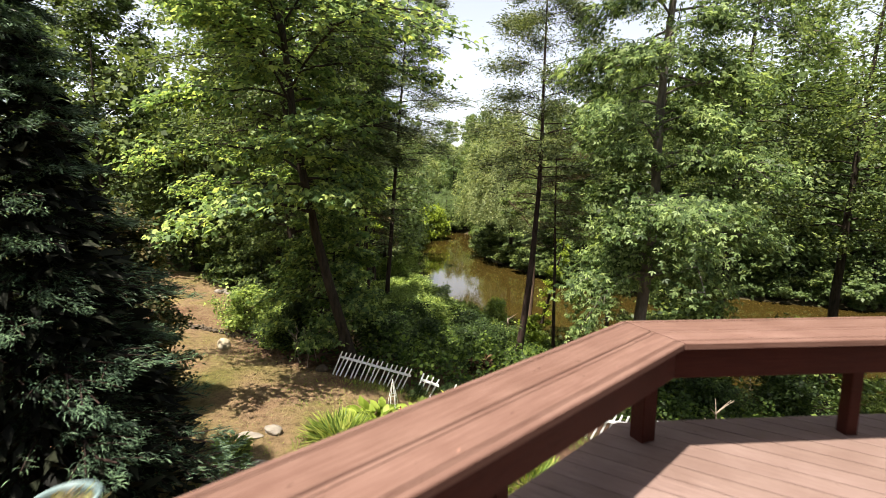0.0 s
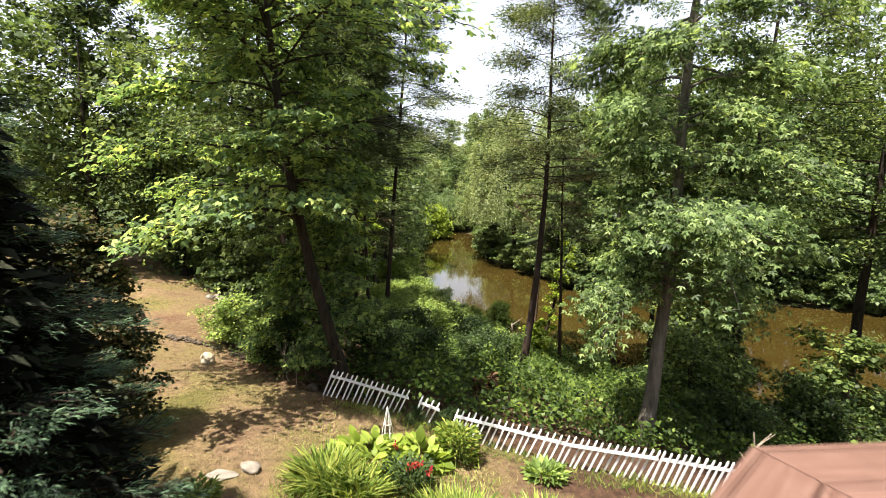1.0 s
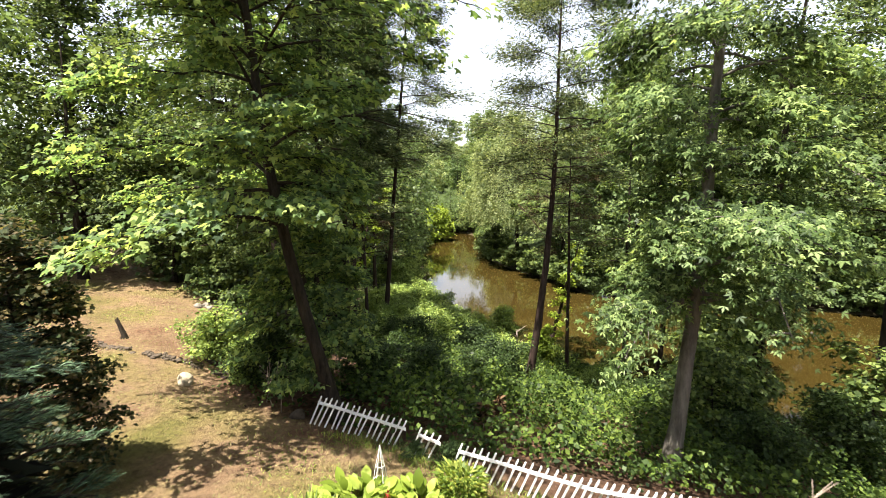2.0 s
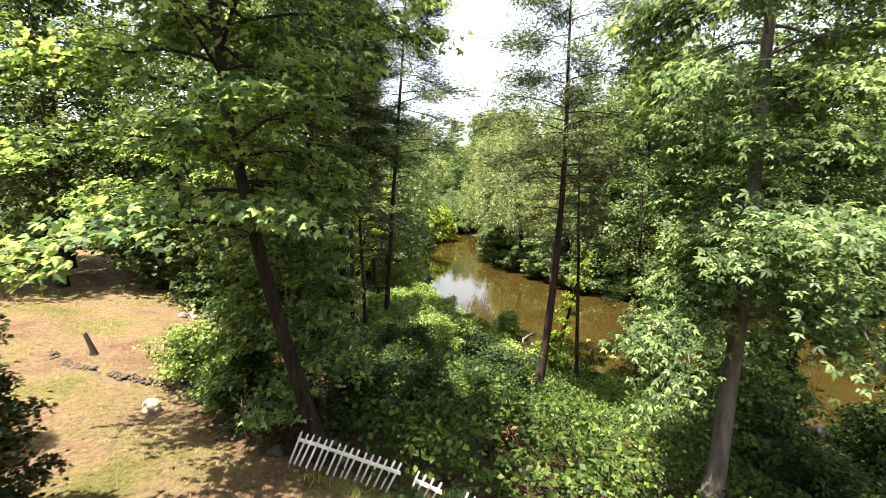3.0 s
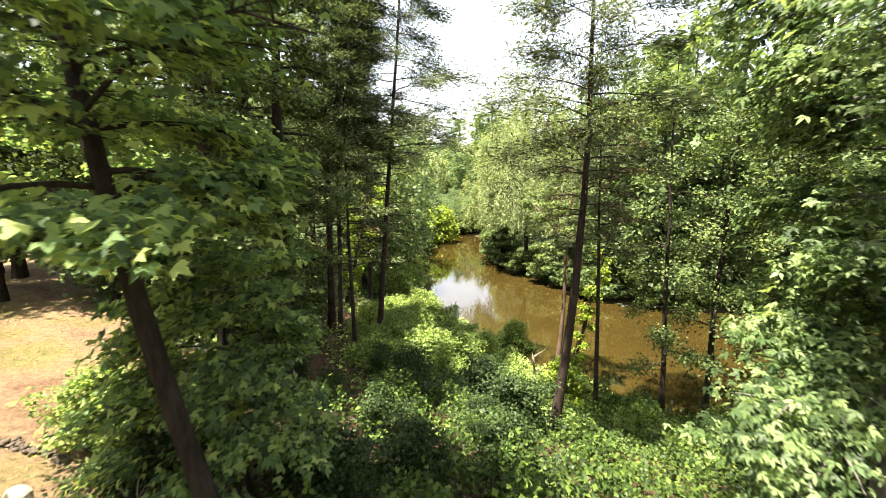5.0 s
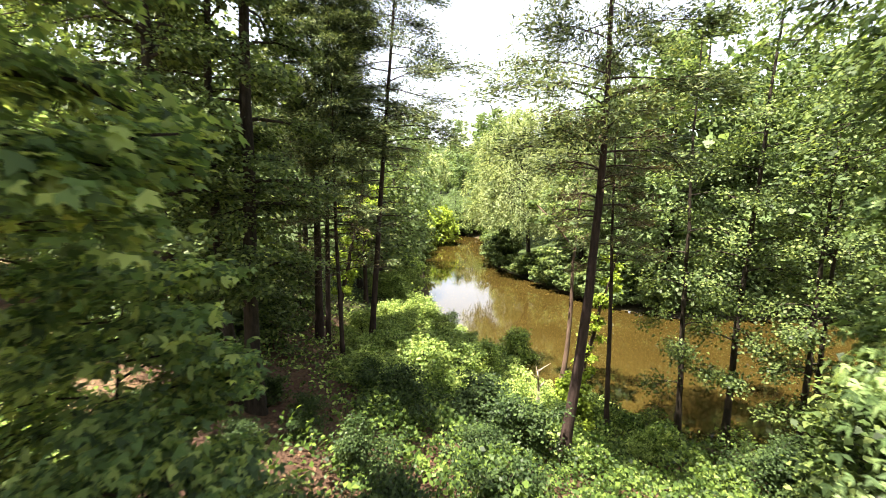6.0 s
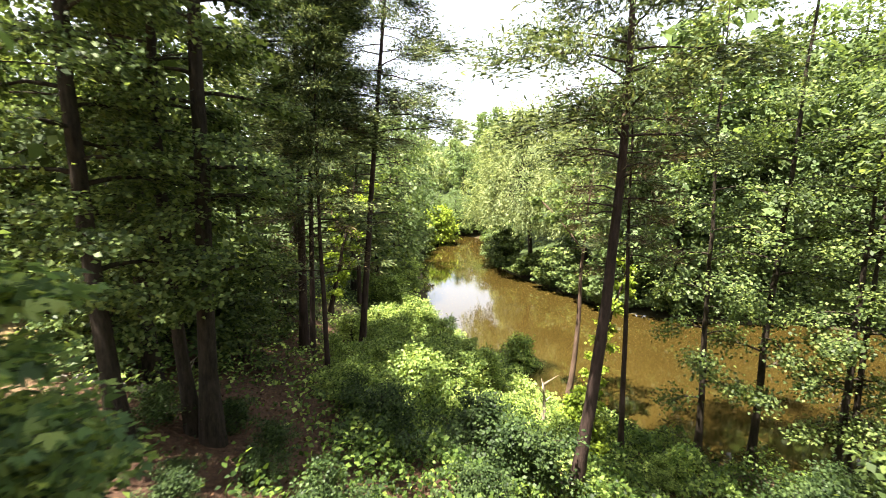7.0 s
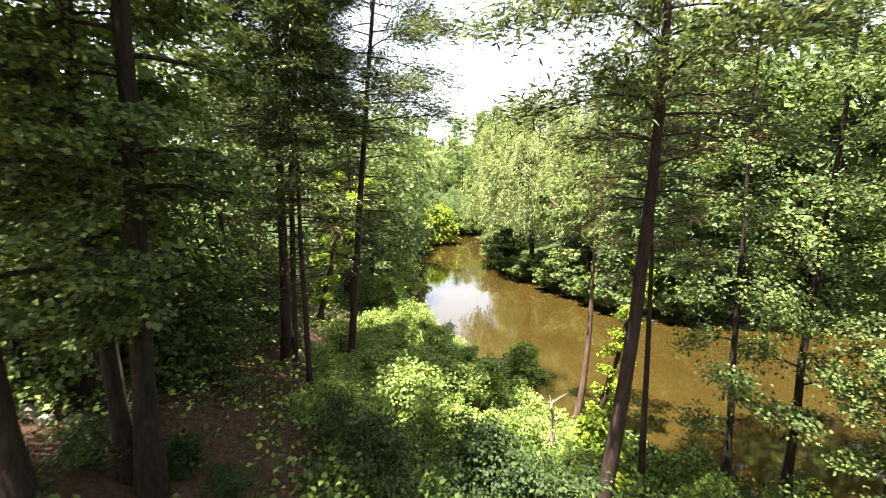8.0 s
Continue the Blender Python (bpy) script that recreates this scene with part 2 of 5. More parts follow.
def tube(points, radii, sides=7):
    """A tapered tube along points, as quads."""
    pts = np.asarray(points, float)
    d = np.gradient(pts, axis=0)
    d /= np.linalg.norm(d, axis=1)[:, None] + 1e-9
    ref = np.where(np.abs(d[:, 2:3]) > 0.9, [[1.0, 0, 0]], [[0, 0, 1.0]])
    u = np.cross(d, ref)
    u /= np.linalg.norm(u, axis=1)[:, None] + 1e-9
    w = np.cross(d, u)
    a = np.arange(sides) * 2 * np.pi / sides
    ring = u[:, None] * np.cos(a)[None, :, None] + w[:, None] * np.sin(a)[None, :, None]
    v = (pts[:, None] + ring * np.asarray(radii)[:, None, None]).reshape(-1, 3)
    i, j = np.meshgrid(np.arange(len(pts) - 1), np.arange(sides), indexing="ij")
    a0, a1 = i * sides + j, i * sides + (j + 1) % sides
    f = np.stack([a0, a1, a1 + sides, a0 + sides], -1).reshape(-1, 4)
    return v, f


def unit(v):
    return v / (np.linalg.norm(v, axis=1)[:, None] + 1e-9)


def leaf_set(rng, pos, axis, normal, length, width, lobes=1):
    """Folded leaf blades: base at pos, pointing along axis, facing normal."""
    n = len(pos)
    length = np.asarray(length) * np.ones(n)
    a = unit(axis)
    b = unit(np.cross(normal, a))
    nn = np.cross(a, b)
    vs = [pos]
    quads = []
    k = 1 + 3 * lobes
    turns = (0.0,) if lobes == 1 else (-0.95, 0.0, 0.95)
    for q, th in enumerate(turns):
        c, s = math.cos(th), math.sin(th)
        la = (length * (1.0 if th == 0 else 0.8))[:, None]
        d = a * c + b * s
        e = b * c - a * s
        wd = width if lobes == 1 else width * 0.62
        fold = nn * la * 0.12
        vs += [pos + d * la * 0.5 + e * la * wd * 0.5 + fold, pos + d * la - nn * la * 0.08, pos + d * la * 0.5 - e * la * wd * 0.5 + fold]
        quads.append([0, 1 + 3 * q, 2 + 3 * q, 3 + 3 * q])
    v = np.stack(vs, 1).reshape(-1, 3)
    f = (np.arange(n)[:, None, None] * k + np.array(quads)[None]).reshape(-1, 4)
    return v, f


def free_of_path(p):
    """Keeps the open lane over the garden, where the camera flies, clear of leaves."""
    lane = (np.abs(p[:, 0] - 0.2) < 1.75) & (p[:, 1] < 19.0) & (p[:, 2] > -0.9) & (p[:, 2] < 3.3)
    return ~lane


# ---- the lie of the land ----
WATER_Z = -12.2
FENCE_X = np.array([-2.70, -0.60, 0.60, 1.60, 2.80, 3.80, 4.85, 5.90, 10.2])       # the tips of the picket fence
FENCE_Y = np.array([13.5, 12.8, 12.15, 11.6, 10.95, 10.7, 10.5, 10.4, 10.3])
FENCE_Z = np.array([-3.35, -3.66, -3.83, -3.80, -3.82, -3.86, -3.92, -4.06, -4.62])
NEAR_SHORE = [(-3.9, 101), (-2.5, 76.5), (-0.8, 60.7), (1.3, 53.3), (4.3, 46.9), (5.8, 43.6), (7.3, 40.2), (10.9, 37.6), (13.3, 34.6), (17, 32), (20, 28.6), (30, 25), (60, 16), (160, -10)]
FAR_SHORE = [(160, 30), (60, 45), (43, 51.5), (33.4, 56.8), (26.3, 56.7), (17.9, 61), (14.4, 69), (12.3, 75), (8.6, 84.7), (9.0, 100), (9.7, 109), (8.2, 130), (3.0, 134), (-3.5, 116)]
RIVER = np.array(NEAR_SHORE + FAR_SHORE, float)


def shore_distance(x, y):
    """Distance to the river's edge, negative in the water."""
    x, y = np.asarray(x, float), np.asarray(y, float)
    best, inside = np.full(x.shape, 1e9), np.zeros(x.shape, bool)
    for (ax, ay), (bx, by) in zip(RIVER, np.roll(RIVER, -1, 0)):
        ex, ey = bx - ax, by - ay
        t = np.clip(((x - ax) * ex + (y - ay) * ey) / (ex * ex + ey * ey), 0, 1)
        best = np.minimum(best, np.hypot(x - ax - t * ex, y - ay - t * ey))
        cross = (ay > y) != (by > y)
        xi = ax + (y - ay) / (ey if ey else 1e-9) * ex
        inside ^= cross & (x < xi)
    return np.where(inside, -best, best)


def ground_z(x, y):
    x, y = np.asarray(x, float), np.asarray(y, float)
    d = shore_distance(x, y)
    h = np.interp(d, [-6, -1, 0, 1.2, 7, 9.5, 13.5, 17, 24, 29, 36, 80, 160, 700], [-1.2, -0.4, 0.0, 0.25, 1.5, 2.5, 3.9, 5.3, 7.6, 8.35, 8.6, 8.9, 10, 22])
    far = np.clip((y - 210) / 270, 0, 1)
    h = h + far ** 1.4 * 34
    h = h + np.where(d > 0.6, 0.16 * np.sin(x * 0.9 + 1.3 * np.sin(y * 0.5)) * np.cos(y * 0.7 + x * 0.3) * np.clip(d / 8, 0, 1) * np.clip((y - 12) / 6, 0.15, 1), 0)
    z = WATER_Z + h
    # the bed falls to the foot of the picket fence
    foot = np.interp(x, FENCE_X, FENCE_Z - 0.75)
    line = np.interp(x, FENCE_X, FENCE_Y)
    w = np.exp(-(((y - line) / np.where(y < line, 1.6, 3.0)) ** 2)) * np.clip((x + 4.0) / 1.2, 0, 1) * np.clip((14 - x) / 3, 0, 1)
    return z + np.minimum(0, foot - z) * w


def gz(x, y):
    return float(ground_z(np.array([x]), np.array([y]))[0])


def axis_steps(lo, a, b, hi, fine):
    core = np.arange(a, b + 1e-6, fine)
    left = a - np.cumsum(fine * 1.22 ** np.arange(1, 60))
    right = core[-1] + np.cumsum(fine * 1.22 ** np.arange(1, 60))
    return np.concatenate([left[left > lo][::-1], core, right[right < hi]])


def build_ground():
    xs, ys = axis_steps(-900, -26, 34, 900, 0.45), axis_steps(-900, 2, 62, 1100, 0.45)
    gx, gy = np.meshgrid(xs, ys, indexing="ij")
    z = ground_z(gx.ravel(), gy.ravel())
    v = np.stack([gx.ravel(), gy.ravel(), z], 1)
    i, j = np.meshgrid(np.arange(len(xs) - 1), np.arange(len(ys) - 1), indexing="ij")
    a = i * len(ys) + j
    f = np.stack([a, a + len(ys), a + len(ys) + 1, a + 1], -1).reshape(-1, 4)
    me = raw_mesh("ground", v, f, True)
    cover = lawn_share(v[:, 0], v[:, 1])
    at = me.attributes.new("cover", "FLOAT", "POINT")
    at.data.foreach_set("value", cover.astype(np.float32))
    green = np.clip((v[:, 1] - 45) / 12, 0, 1) + np.clip((v[:, 0] - 22) / 6, 0, 1) + np.clip((-20 - v[:, 0]) / 8, 0, 1)
    am = me.attributes.new("mud", "FLOAT", "POINT")
    am.data.foreach_set("value", np.clip((3.0 - shore_distance(v[:, 0], v[:, 1])) / 1.5, 0, 1).astype(np.float32))
    ag = me.attributes.new("green", "FLOAT", "POINT")
    ag.data.foreach_set("value", (np.clip(green, 0, 1) * np.clip((shore_distance(v[:, 0], v[:, 1]) - 1.5) / 3, 0, 1)).astype(np.float32))
    return tagged(hang("ground", me, M_GROUND), "dry sunburnt lawn falling to a leaf-littered wooded riverbank", "ground", "", "structure")


def lawn_share(x, y):
    """One on the mown lawn, nought in the wood."""
    edge = np.interp(y, [-40, 8, 12.5, 14, 17, 20, 26, 40, 60], [9, 6.0, 0.2, -3.2, -5.6, -7.4, -9.5, -22, -60])
    wob = 0.7 * np.sin(y * 1.1 + np.sin(x)) + 0.4 * np.sin(y * 2.7 + x)
    return np.clip((edge + wob - x) / 1.2, 0, 1) * np.clip((52 - y) / 8, 0, 1)


ground = build_ground()


def build_water():
    xs, ys = np.linspace(-15, 170, 38), np.linspace(-20, 140, 33)
    gx, gy = np.meshgrid(xs, ys, indexing="ij")
    v = np.stack([gx.ravel(), gy.ravel(), np.full(gx.size, WATER_Z)], 1)
    i, j = np.meshgrid(np.arange(len(xs) - 1), np.arange(len(ys) - 1), indexing="ij")
    a = i * len(ys) + j
    f = np.stack([a, a + len(ys), a + len(ys) + 1, a + 1], -1).reshape(-1, 4)
    return tagged(hang("water", raw_mesh("water", v, f, True), M_WATER), "still brown muddy river with pale sky reflected", "river", "", "structure")


build_water()


# ---- trees ----
def trunk_line(rng, base, top, n=14, wobble=0.12):
    t = np.linspace(0, 1, n)[:, None]
    p = np.asarray(base, float) * (1 - t) + np.asarray(top, float) * t
    w = np.cumsum(rng.normal(0, wobble, (n, 2)), 0) * t * (1 - t) * 1.6
    p[:, :2] += w
    return p


def along(line, s):
    k = np.clip(s, 0, 0.9999) * (len(line) - 1)
    i = k.astype(int) if isinstance(k, np.ndarray) else int(k)
    fr = (k - i)[..., None] if isinstance(k, np.ndarray) else k - i
    return line[i] * (1 - fr) + line[i + 1] * fr


def branch_line(start, az, length, rise, droop, n=7):
    t = np.linspace(0, 1, n)
    out = length * t
    z = length * (rise * t - droop * t * t)
    return np.stack([start[0] + math.cos(az) * out, start[1] + math.sin(az) * out, start[2] + z], 1)


def limbs_and_leaves(rng, line, r0, n_limbs, span, reach, rise, droop, twigs, per_twig, spread, flat, twig_len=0.38, skew=1.0, bare=0.3, tubes=True, wild=0.08):
    """Limbs round a trunk line and where their leaves sit. reach(h, az) gives a limb's length at share h of the crown."""
    limbs, pos, out = [], [], []
    az = rng.uniform(0, 6.28)
    for i in range(n_limbs):
        h = ((i + rng.uniform(0.1, 0.9)) / n_limbs) ** skew
        s = span[0] + (span[1] - span[0]) * h
        az += 2.4 + rng.normal(0, 0.35)
        length = reach(h, az) * rng.uniform(0.86 - wild, 1.04 + wild)
        if length < 0.25:
            continue
        st = along(line, s)
        rs = rise(h) if callable(rise) else rise
        b = branch_line(st, az, length, rs + rng.normal(0, wild), droop + rng.normal(0, 0.05))
        b[2:, :] += rng.normal(0, 0.03 * length, (len(b) - 2, 3)) * np.linspace(0.3, 1, len(b) - 2)[:, None]
        rad = max(0.018, r0 * (1 - s) * 0.3 + 0.012) * np.linspace(1, 0.22, len(b))
        limbs.append(tube(b, rad, 5) if tubes else tube(b[::2], rad[::2], 4))
        for k in range(twigs):
            u = bare + (1 - bare) * (k + rng.uniform(0, 1)) / twigs
            p0 = along(b, u)
            a2 = az + rng.choice([-1, 1]) * rng.uniform(0.35, 1.1)
            tl = length * twig_len * (1.25 - u) * rng.uniform(0.6, 1.2) + 0.15
            tw = branch_line(p0, a2, tl, 0.12 + rng.normal(0, 0.12), 0.22, 4)
            if tl > 0.5 and tubes:
                limbs.append(tube(tw, np.linspace(max(0.012, rad[3] * 0.5), 0.006, 4), 4))
            m = max(3, int(per_twig * rng.uniform(0.6, 1.4)))
            q = along(tw, rng.uniform(0.1, 1.0, m) ** 0.8)
            q = q + rng.normal(0, 1, (m, 3)) * np.array([spread, spread, spread * flat]) * (0.6 + 0.4 * tl)
            pos.append(q)
            o = q - along(line, s)
            o[:, 2] *= 0.3
            out.append(unit(o + rng.normal(0, 0.35, o.shape)))
    return limbs, np.concatenate(pos), np.concatenate(out)


def leaf_axes(rng, out, hang_down=0.35, tilt=0.8, jitter=0.8):
    n = len(out)
    ax = out * 0.7 + rng.normal(0, jitter, (n, 3)) * np.array([1, 1, 0.5]) + np.array([0, 0, -hang_down])
    nm = np.array([0, 0, 0.5]) + np.array(SUN) * 0.8 + rng.normal(0, tilt, (n, 3)) + out * 0.7
    return ax, nm


def broad_tree(rng, name, base, top, r0, n_limbs, span, reach, twigs, per_twig, size, leaf, bark, label, lobes=1, width=0.75,
               rise=0.45, droop=0.35, spread=0.26, flat=0.4, group="", skew=1.0, forks=(), flare=1.5, cut=True, hang_down=0.35, category="tree", bare=0.3, tubes=True, tilt=0.6, bend=0.0, wild=0.08):
    """A leafy tree: tapered trunk, limbs with twigs, and a crown of single leaves."""
    line = trunk_line(rng, base, top)
    h = np.linspace(0, 1, len(line))
    rad = r0 * (1 - 0.86 * h ** 0.9)
    rad[0] *= flare
    line[:, 0] += bend * np.clip(1 - h / 0.42, 0, 1) ** 2
    line[0, 2] -= 0.3
    trunk = [tube(line, rad, 10)]
    limbs, pos, out = limbs_and_leaves(rng, line, r0, n_limbs, span, reach, rise, droop, twigs, per_twig, spread, flat, skew=skew, bare=bare, tubes=tubes, wild=wild)
    for s, az, length, rs in forks:
        st = along(line, s)
        b = branch_line(st, az, length, rs, 0.25, 9)
        trunk.append(tube(b, np.linspace(r0 * (1 - s) * 0.7, 0.05, 9), 8))
        l2, p2, o2 = limbs_and_leaves(rng, b, r0 * 0.5, n_limbs // 3, (0.35, 1.0), lambda hh, a: 1.6 * (1.2 - hh), 0.4, 0.3, twigs, per_twig, spread, flat)
        limbs += l2
        pos, out = np.concatenate([pos, p2]), np.concatenate([out, o2])
    if cut:
        keep = free_of_path(pos)
        pos, out = pos[keep], out[keep]
    ax, nm = leaf_axes(rng, out, hang_down, tilt)
    lv, lf = leaf_set(rng, pos, ax, nm, size * rng.uniform(0.65, 1.25, len(pos)), width, lobes)
    org = np.array(base, float)
    tree = empty(name, *base, label, category, group)
    tv, tf = joined(trunk + limbs)
    hang("trunk", raw_mesh("trunk", tv - org, tf, True), bark, tree)
    hang("crown", raw_mesh("crown", lv - org, lf), leaf, tree)
    return tree


def needle_tree(rng, name, base, top, r0, n_limbs, span, reach, twigs, per_twig, length, leaf, bark, label, rise=0.1, droop=0.15, spread=0.12, flat=0.35,
                group="", width=0.16, bend=0.0, dead=None, cut=True, skew=1.0, bare=0.25, category="tree", dead_span=(0.3, 0.6), dead_n=16, dead_reach=2.0, jitter=0.55):
    """A conifer: straight trunk, whorled limbs and short narrow needle sprays."""
    line = trunk_line(rng, base, top, wobble=0.05)
    h = np.linspace(0, 1, len(line))
    rad = r0 * (1 - 0.9 * h)
    rad[0] *= 1.35
    line[:, 0] += bend * np.clip(1 - h / 0.55, 0, 1) ** 2
    line[0, 2] -= 0.3
    limbs, pos, out = limbs_and_leaves(rng, line, r0, n_limbs, span, reach, rise, droop, twigs, per_twig, spread, flat, 0.42, skew, bare)
    if cut:
        keep = free_of_path(pos)
        pos, out = pos[keep], out[keep]
    ax = out * 1.2 + rng.normal(0, jitter, (len(pos), 3)) * np.array([1, 1, 0.45])
    nm = np.array([0, 0, 1.0]) + rng.normal(0, 0.5, (len(pos), 3))
    lv, lf = leaf_set(rng, pos, ax, nm, length * rng.uniform(0.6, 1.3, len(pos)), width)
    org = np.array(base, float)
    tree = empty(name, *base, label, category, group)
    if dead:
        dl, dp, do = limbs_and_leaves(rng, line, r0 * 0.6, dead_n, dead_span, lambda hh, a: dead_reach, 0.15, 0.2, 5, dead, 0.22, 0.5)
        limbs += dl
        dax = do + rng.normal(0, 0.5, do.shape)
        dv, df = leaf_set(rng, dp, dax, nm[: 1] + rng.normal(0, 0.6, do.shape), length * 0.8 * rng.uniform(0.6, 1.3, len(dp)), width)
        hang("dry_foliage", raw_mesh("dry_foliage", dv - org, df), M_DRYPINE, tree, "dry brown needles on dying lower limbs")
    tv, tf = joined([tube(line, rad, 10)] + limbs)
    hang("trunk", raw_mesh("trunk", tv - org, tf, True), bark, tree)
    hang("crown", raw_mesh("crown", lv - org, lf), leaf, tree)
    return tree


# the big maple beside the fence
def maple_reach(h, az):
    lawn = 0.5 - 0.5 * math.cos(az)          # one towards the lawn, nought over the fence
    r = lawn * np.interp(h, [0, 0.15, 0.3, 0.5, 1], [4.6, 5.0, 3.4, 2.7, 1.2]) + (1 - lawn) * np.interp(h, [0, 0.15, 0.3, 0.5, 1], [2.2, 2.6, 4.8, 4.4, 1.5])
    return float(r) - 0.9 * max(0, math.sin(az))


broad_tree(np.random.RandomState(3), "maple_tree", (-3.3, 13.95, gz(-3.3, 13.95)), (-5.2, 14.2, 14.0), 0.165, 84, (0.25, 1.0), maple_reach, 13, 34, 0.15,
           M_MAPLE, M_BARK, "tall green maple with layered sunlit leaves beside the picket fence", 3, 0.85, rise=0.5, droop=0.45, spread=0.27, flat=0.4, tilt=0.42, bare=0.22, bend=0.9, wild=0.25)


# the broad tree across the fence
def hickory_reach(h, az):
    garden = max(0.0, math.cos(az - 4.8))    # one towards the garden
    if h < 0.36:
        return 1.9 + 1.3 * garden
    return (3.2 - 1.5 * garden + 0.4 * math.sin(az * 2 + 1)) * (0.75 + 0.4 * math.sin(min(1.0, h * 1.1) * 2.2))


broad_tree(np.random.RandomState(8), "hickory_tree", (6.4, 14.1, gz(6.4, 14.1)), (7.2, 14.3, 14.5), 0.21, 70, (0.22, 1.0), hickory_reach, 13, 46, 0.15,
           M_HICKORY, M_PALEBARK, "tall green hickory with hanging leafy boughs behind the fence", 3, 0.56, rise=0.5, droop=0.6, spread=0.29, flat=0.6, hang_down=0.75, bend=-0.55, tilt=0.45, bare=0.25, skew=1.4, wild=0.25)

# dark trunks close together in the shade of the bank
# the fourth is added, and the high crowns reach sunward, to deepen the shade
for seed, bx, by, tx, top, r, bend in ((11, -7.3, 23.25, -6.8, 16.5, 0.23, 0.55), (12, -7.0, 25.5, -6.4, 17, 0.19, 0.65), (13, -5.85, 25.2, -5.3, 19, 0.26, 0.15), (14, -9.6, 28.5, -9.6, 17, 0.25, 0.3)):
    broad_tree(np.random.RandomState(seed), "shade_tree", (bx, by, gz(bx, by)), (tx, by, top), r, 54, (0.16, 1.0), lambda h, az: 2.0 if h < 0.27 else (3.0 - 1.6 * math.cos(az - 0.5)) * (0.75 + 0.4 * math.sin(h * 3)), 10, 46, 0.14,
               M_WOOD_LEAF, M_BARK, "dark-trunked woodland tree in deep shade on the bank", 1, 0.8, rise=0.3, droop=0.4, spread=0.36, flat=0.35, bare=0.36, group="shade trees", bend=bend, tilt=0.4)

# young maple spreading low boughs behind the fence
broad_tree(np.random.RandomState(16), "young_maple", (-3.1, 15.9, gz(-3.1, 15.9)), (-3.2, 15.9, 0.4), 0.06, 34, (0.2, 1.0), lambda h, az: (1.9 + 0.3 * math.cos(az - 2.6)) * (1.1 - 0.5 * h), 12, 26, 0.14,
           M_MAPLE, M_BARK, "young maple with wide low boughs in the shade", 3, 0.8, rise=0.2, droop=0.25, spread=0.22, flat=0.3)

# saplings under the trees at the wood's edge
def sapling(seed, height, r, leaf, label):
    return broad_tree(np.random.RandomState(seed), "sapling", (0, 0, 0), (0.2, 0.1, height), 0.045, 26, (0.08, 1.0), lambda h, az: r * (1.1 - 0.6 * h), 8, 18, 0.19,
                      leaf, M_BARK, label, 1, 0.8, rise=0.35, droop=0.35, spread=0.3, flat=0.4, cut=False, tubes=False, group="saplings", tilt=0.4)


SAPLINGS = [sapling(17, 3.4, 1.5, M_WOOD_LEAF, "leafy sapling in the shade at the wood's edge"), sapling(18, 4.6, 1.7, M_OAK, "tall leafy sapling on the wooded bank")]
srng = np.random.RandomState(19)
for i, (x, y, s) in enumerate(((-10.6, 28.2, 1.0), (-12.0, 29.6, 1.1), (-10.2, 31.0, 1.2), (-13.6, 31.6, 1.1), (-11.6, 34.0, 1.2), (-15.2, 33.2, 1.2), (-8.2, 33.0, 1.0), (-9.6, 36.5, 1.1), (-17.0, 35.6, 1.2),
                               (-12.4, 38.0, 1.3), (-8.9, 41.0, 1.2), (-14.5, 39.5, 1.3), (-10.8, 44.5, 1.3), (-19.5, 37.0, 1.3),
                               (9.6, 18.2, 0.8), (10.8, 20.6, 1.2), (13.0, 23.2, 1.2), (14.6, 25.2, 1.2), (16.6, 20.0, 1.3))):
    m = pose(x, y, gz(x, y) - 0.05, 0, 0, srng.uniform(0, 360))
    ob = SAPLINGS[i] if i < 2 else copy_thing(SAPLINGS[i % 2 if x < 0 else 1], m)
    ob.matrix_basis = m
    ob.scale = (s, s, s * srng.uniform(0.85, 1.2))


# pines on the bank
def pine_reach(h, az):
    return 4.2 * (0.75 + 0.4 * math.sin(min(1, h * 1.3) * 2.4)) * (1.05 - 0.7 * h)


needle_tree(np.random.RandomState(21), "pine_tree", (5.5, 27.3, gz(5.5, 27.3)), (5.95, 27.4, 12.5), 0.22, 34, (0.5, 1.0), pine_reach, 12, 85, 0.25, M_PINE, M_PINEBARK,
            "tall pine with a bare reddish trunk on the riverbank", rise=0.3, droop=0.3, spread=0.4, flat=0.7, dead=16, dead_span=(0.42, 0.62), bare=0.35, width=0.21, jitter=0.8, bend=-0.75)
needle_tree(np.random.RandomState(22), "pine_tree", (8.25, 32.5, gz(8.25, 32.5)), (7.8, 32.5, 7.0), 0.13, 26, (0.5, 1.0), lambda h, az: 1.7 * (1.15 - h), 7, 45, 0.28, M_PINE, M_PINEBARK,
            "slender pine with dying lower limbs beside a taller pine", rise=0.2, droop=0.3, spread=0.28, flat=0.5, dead=26, dead_span=(0.45, 0.85), dead_n=22)
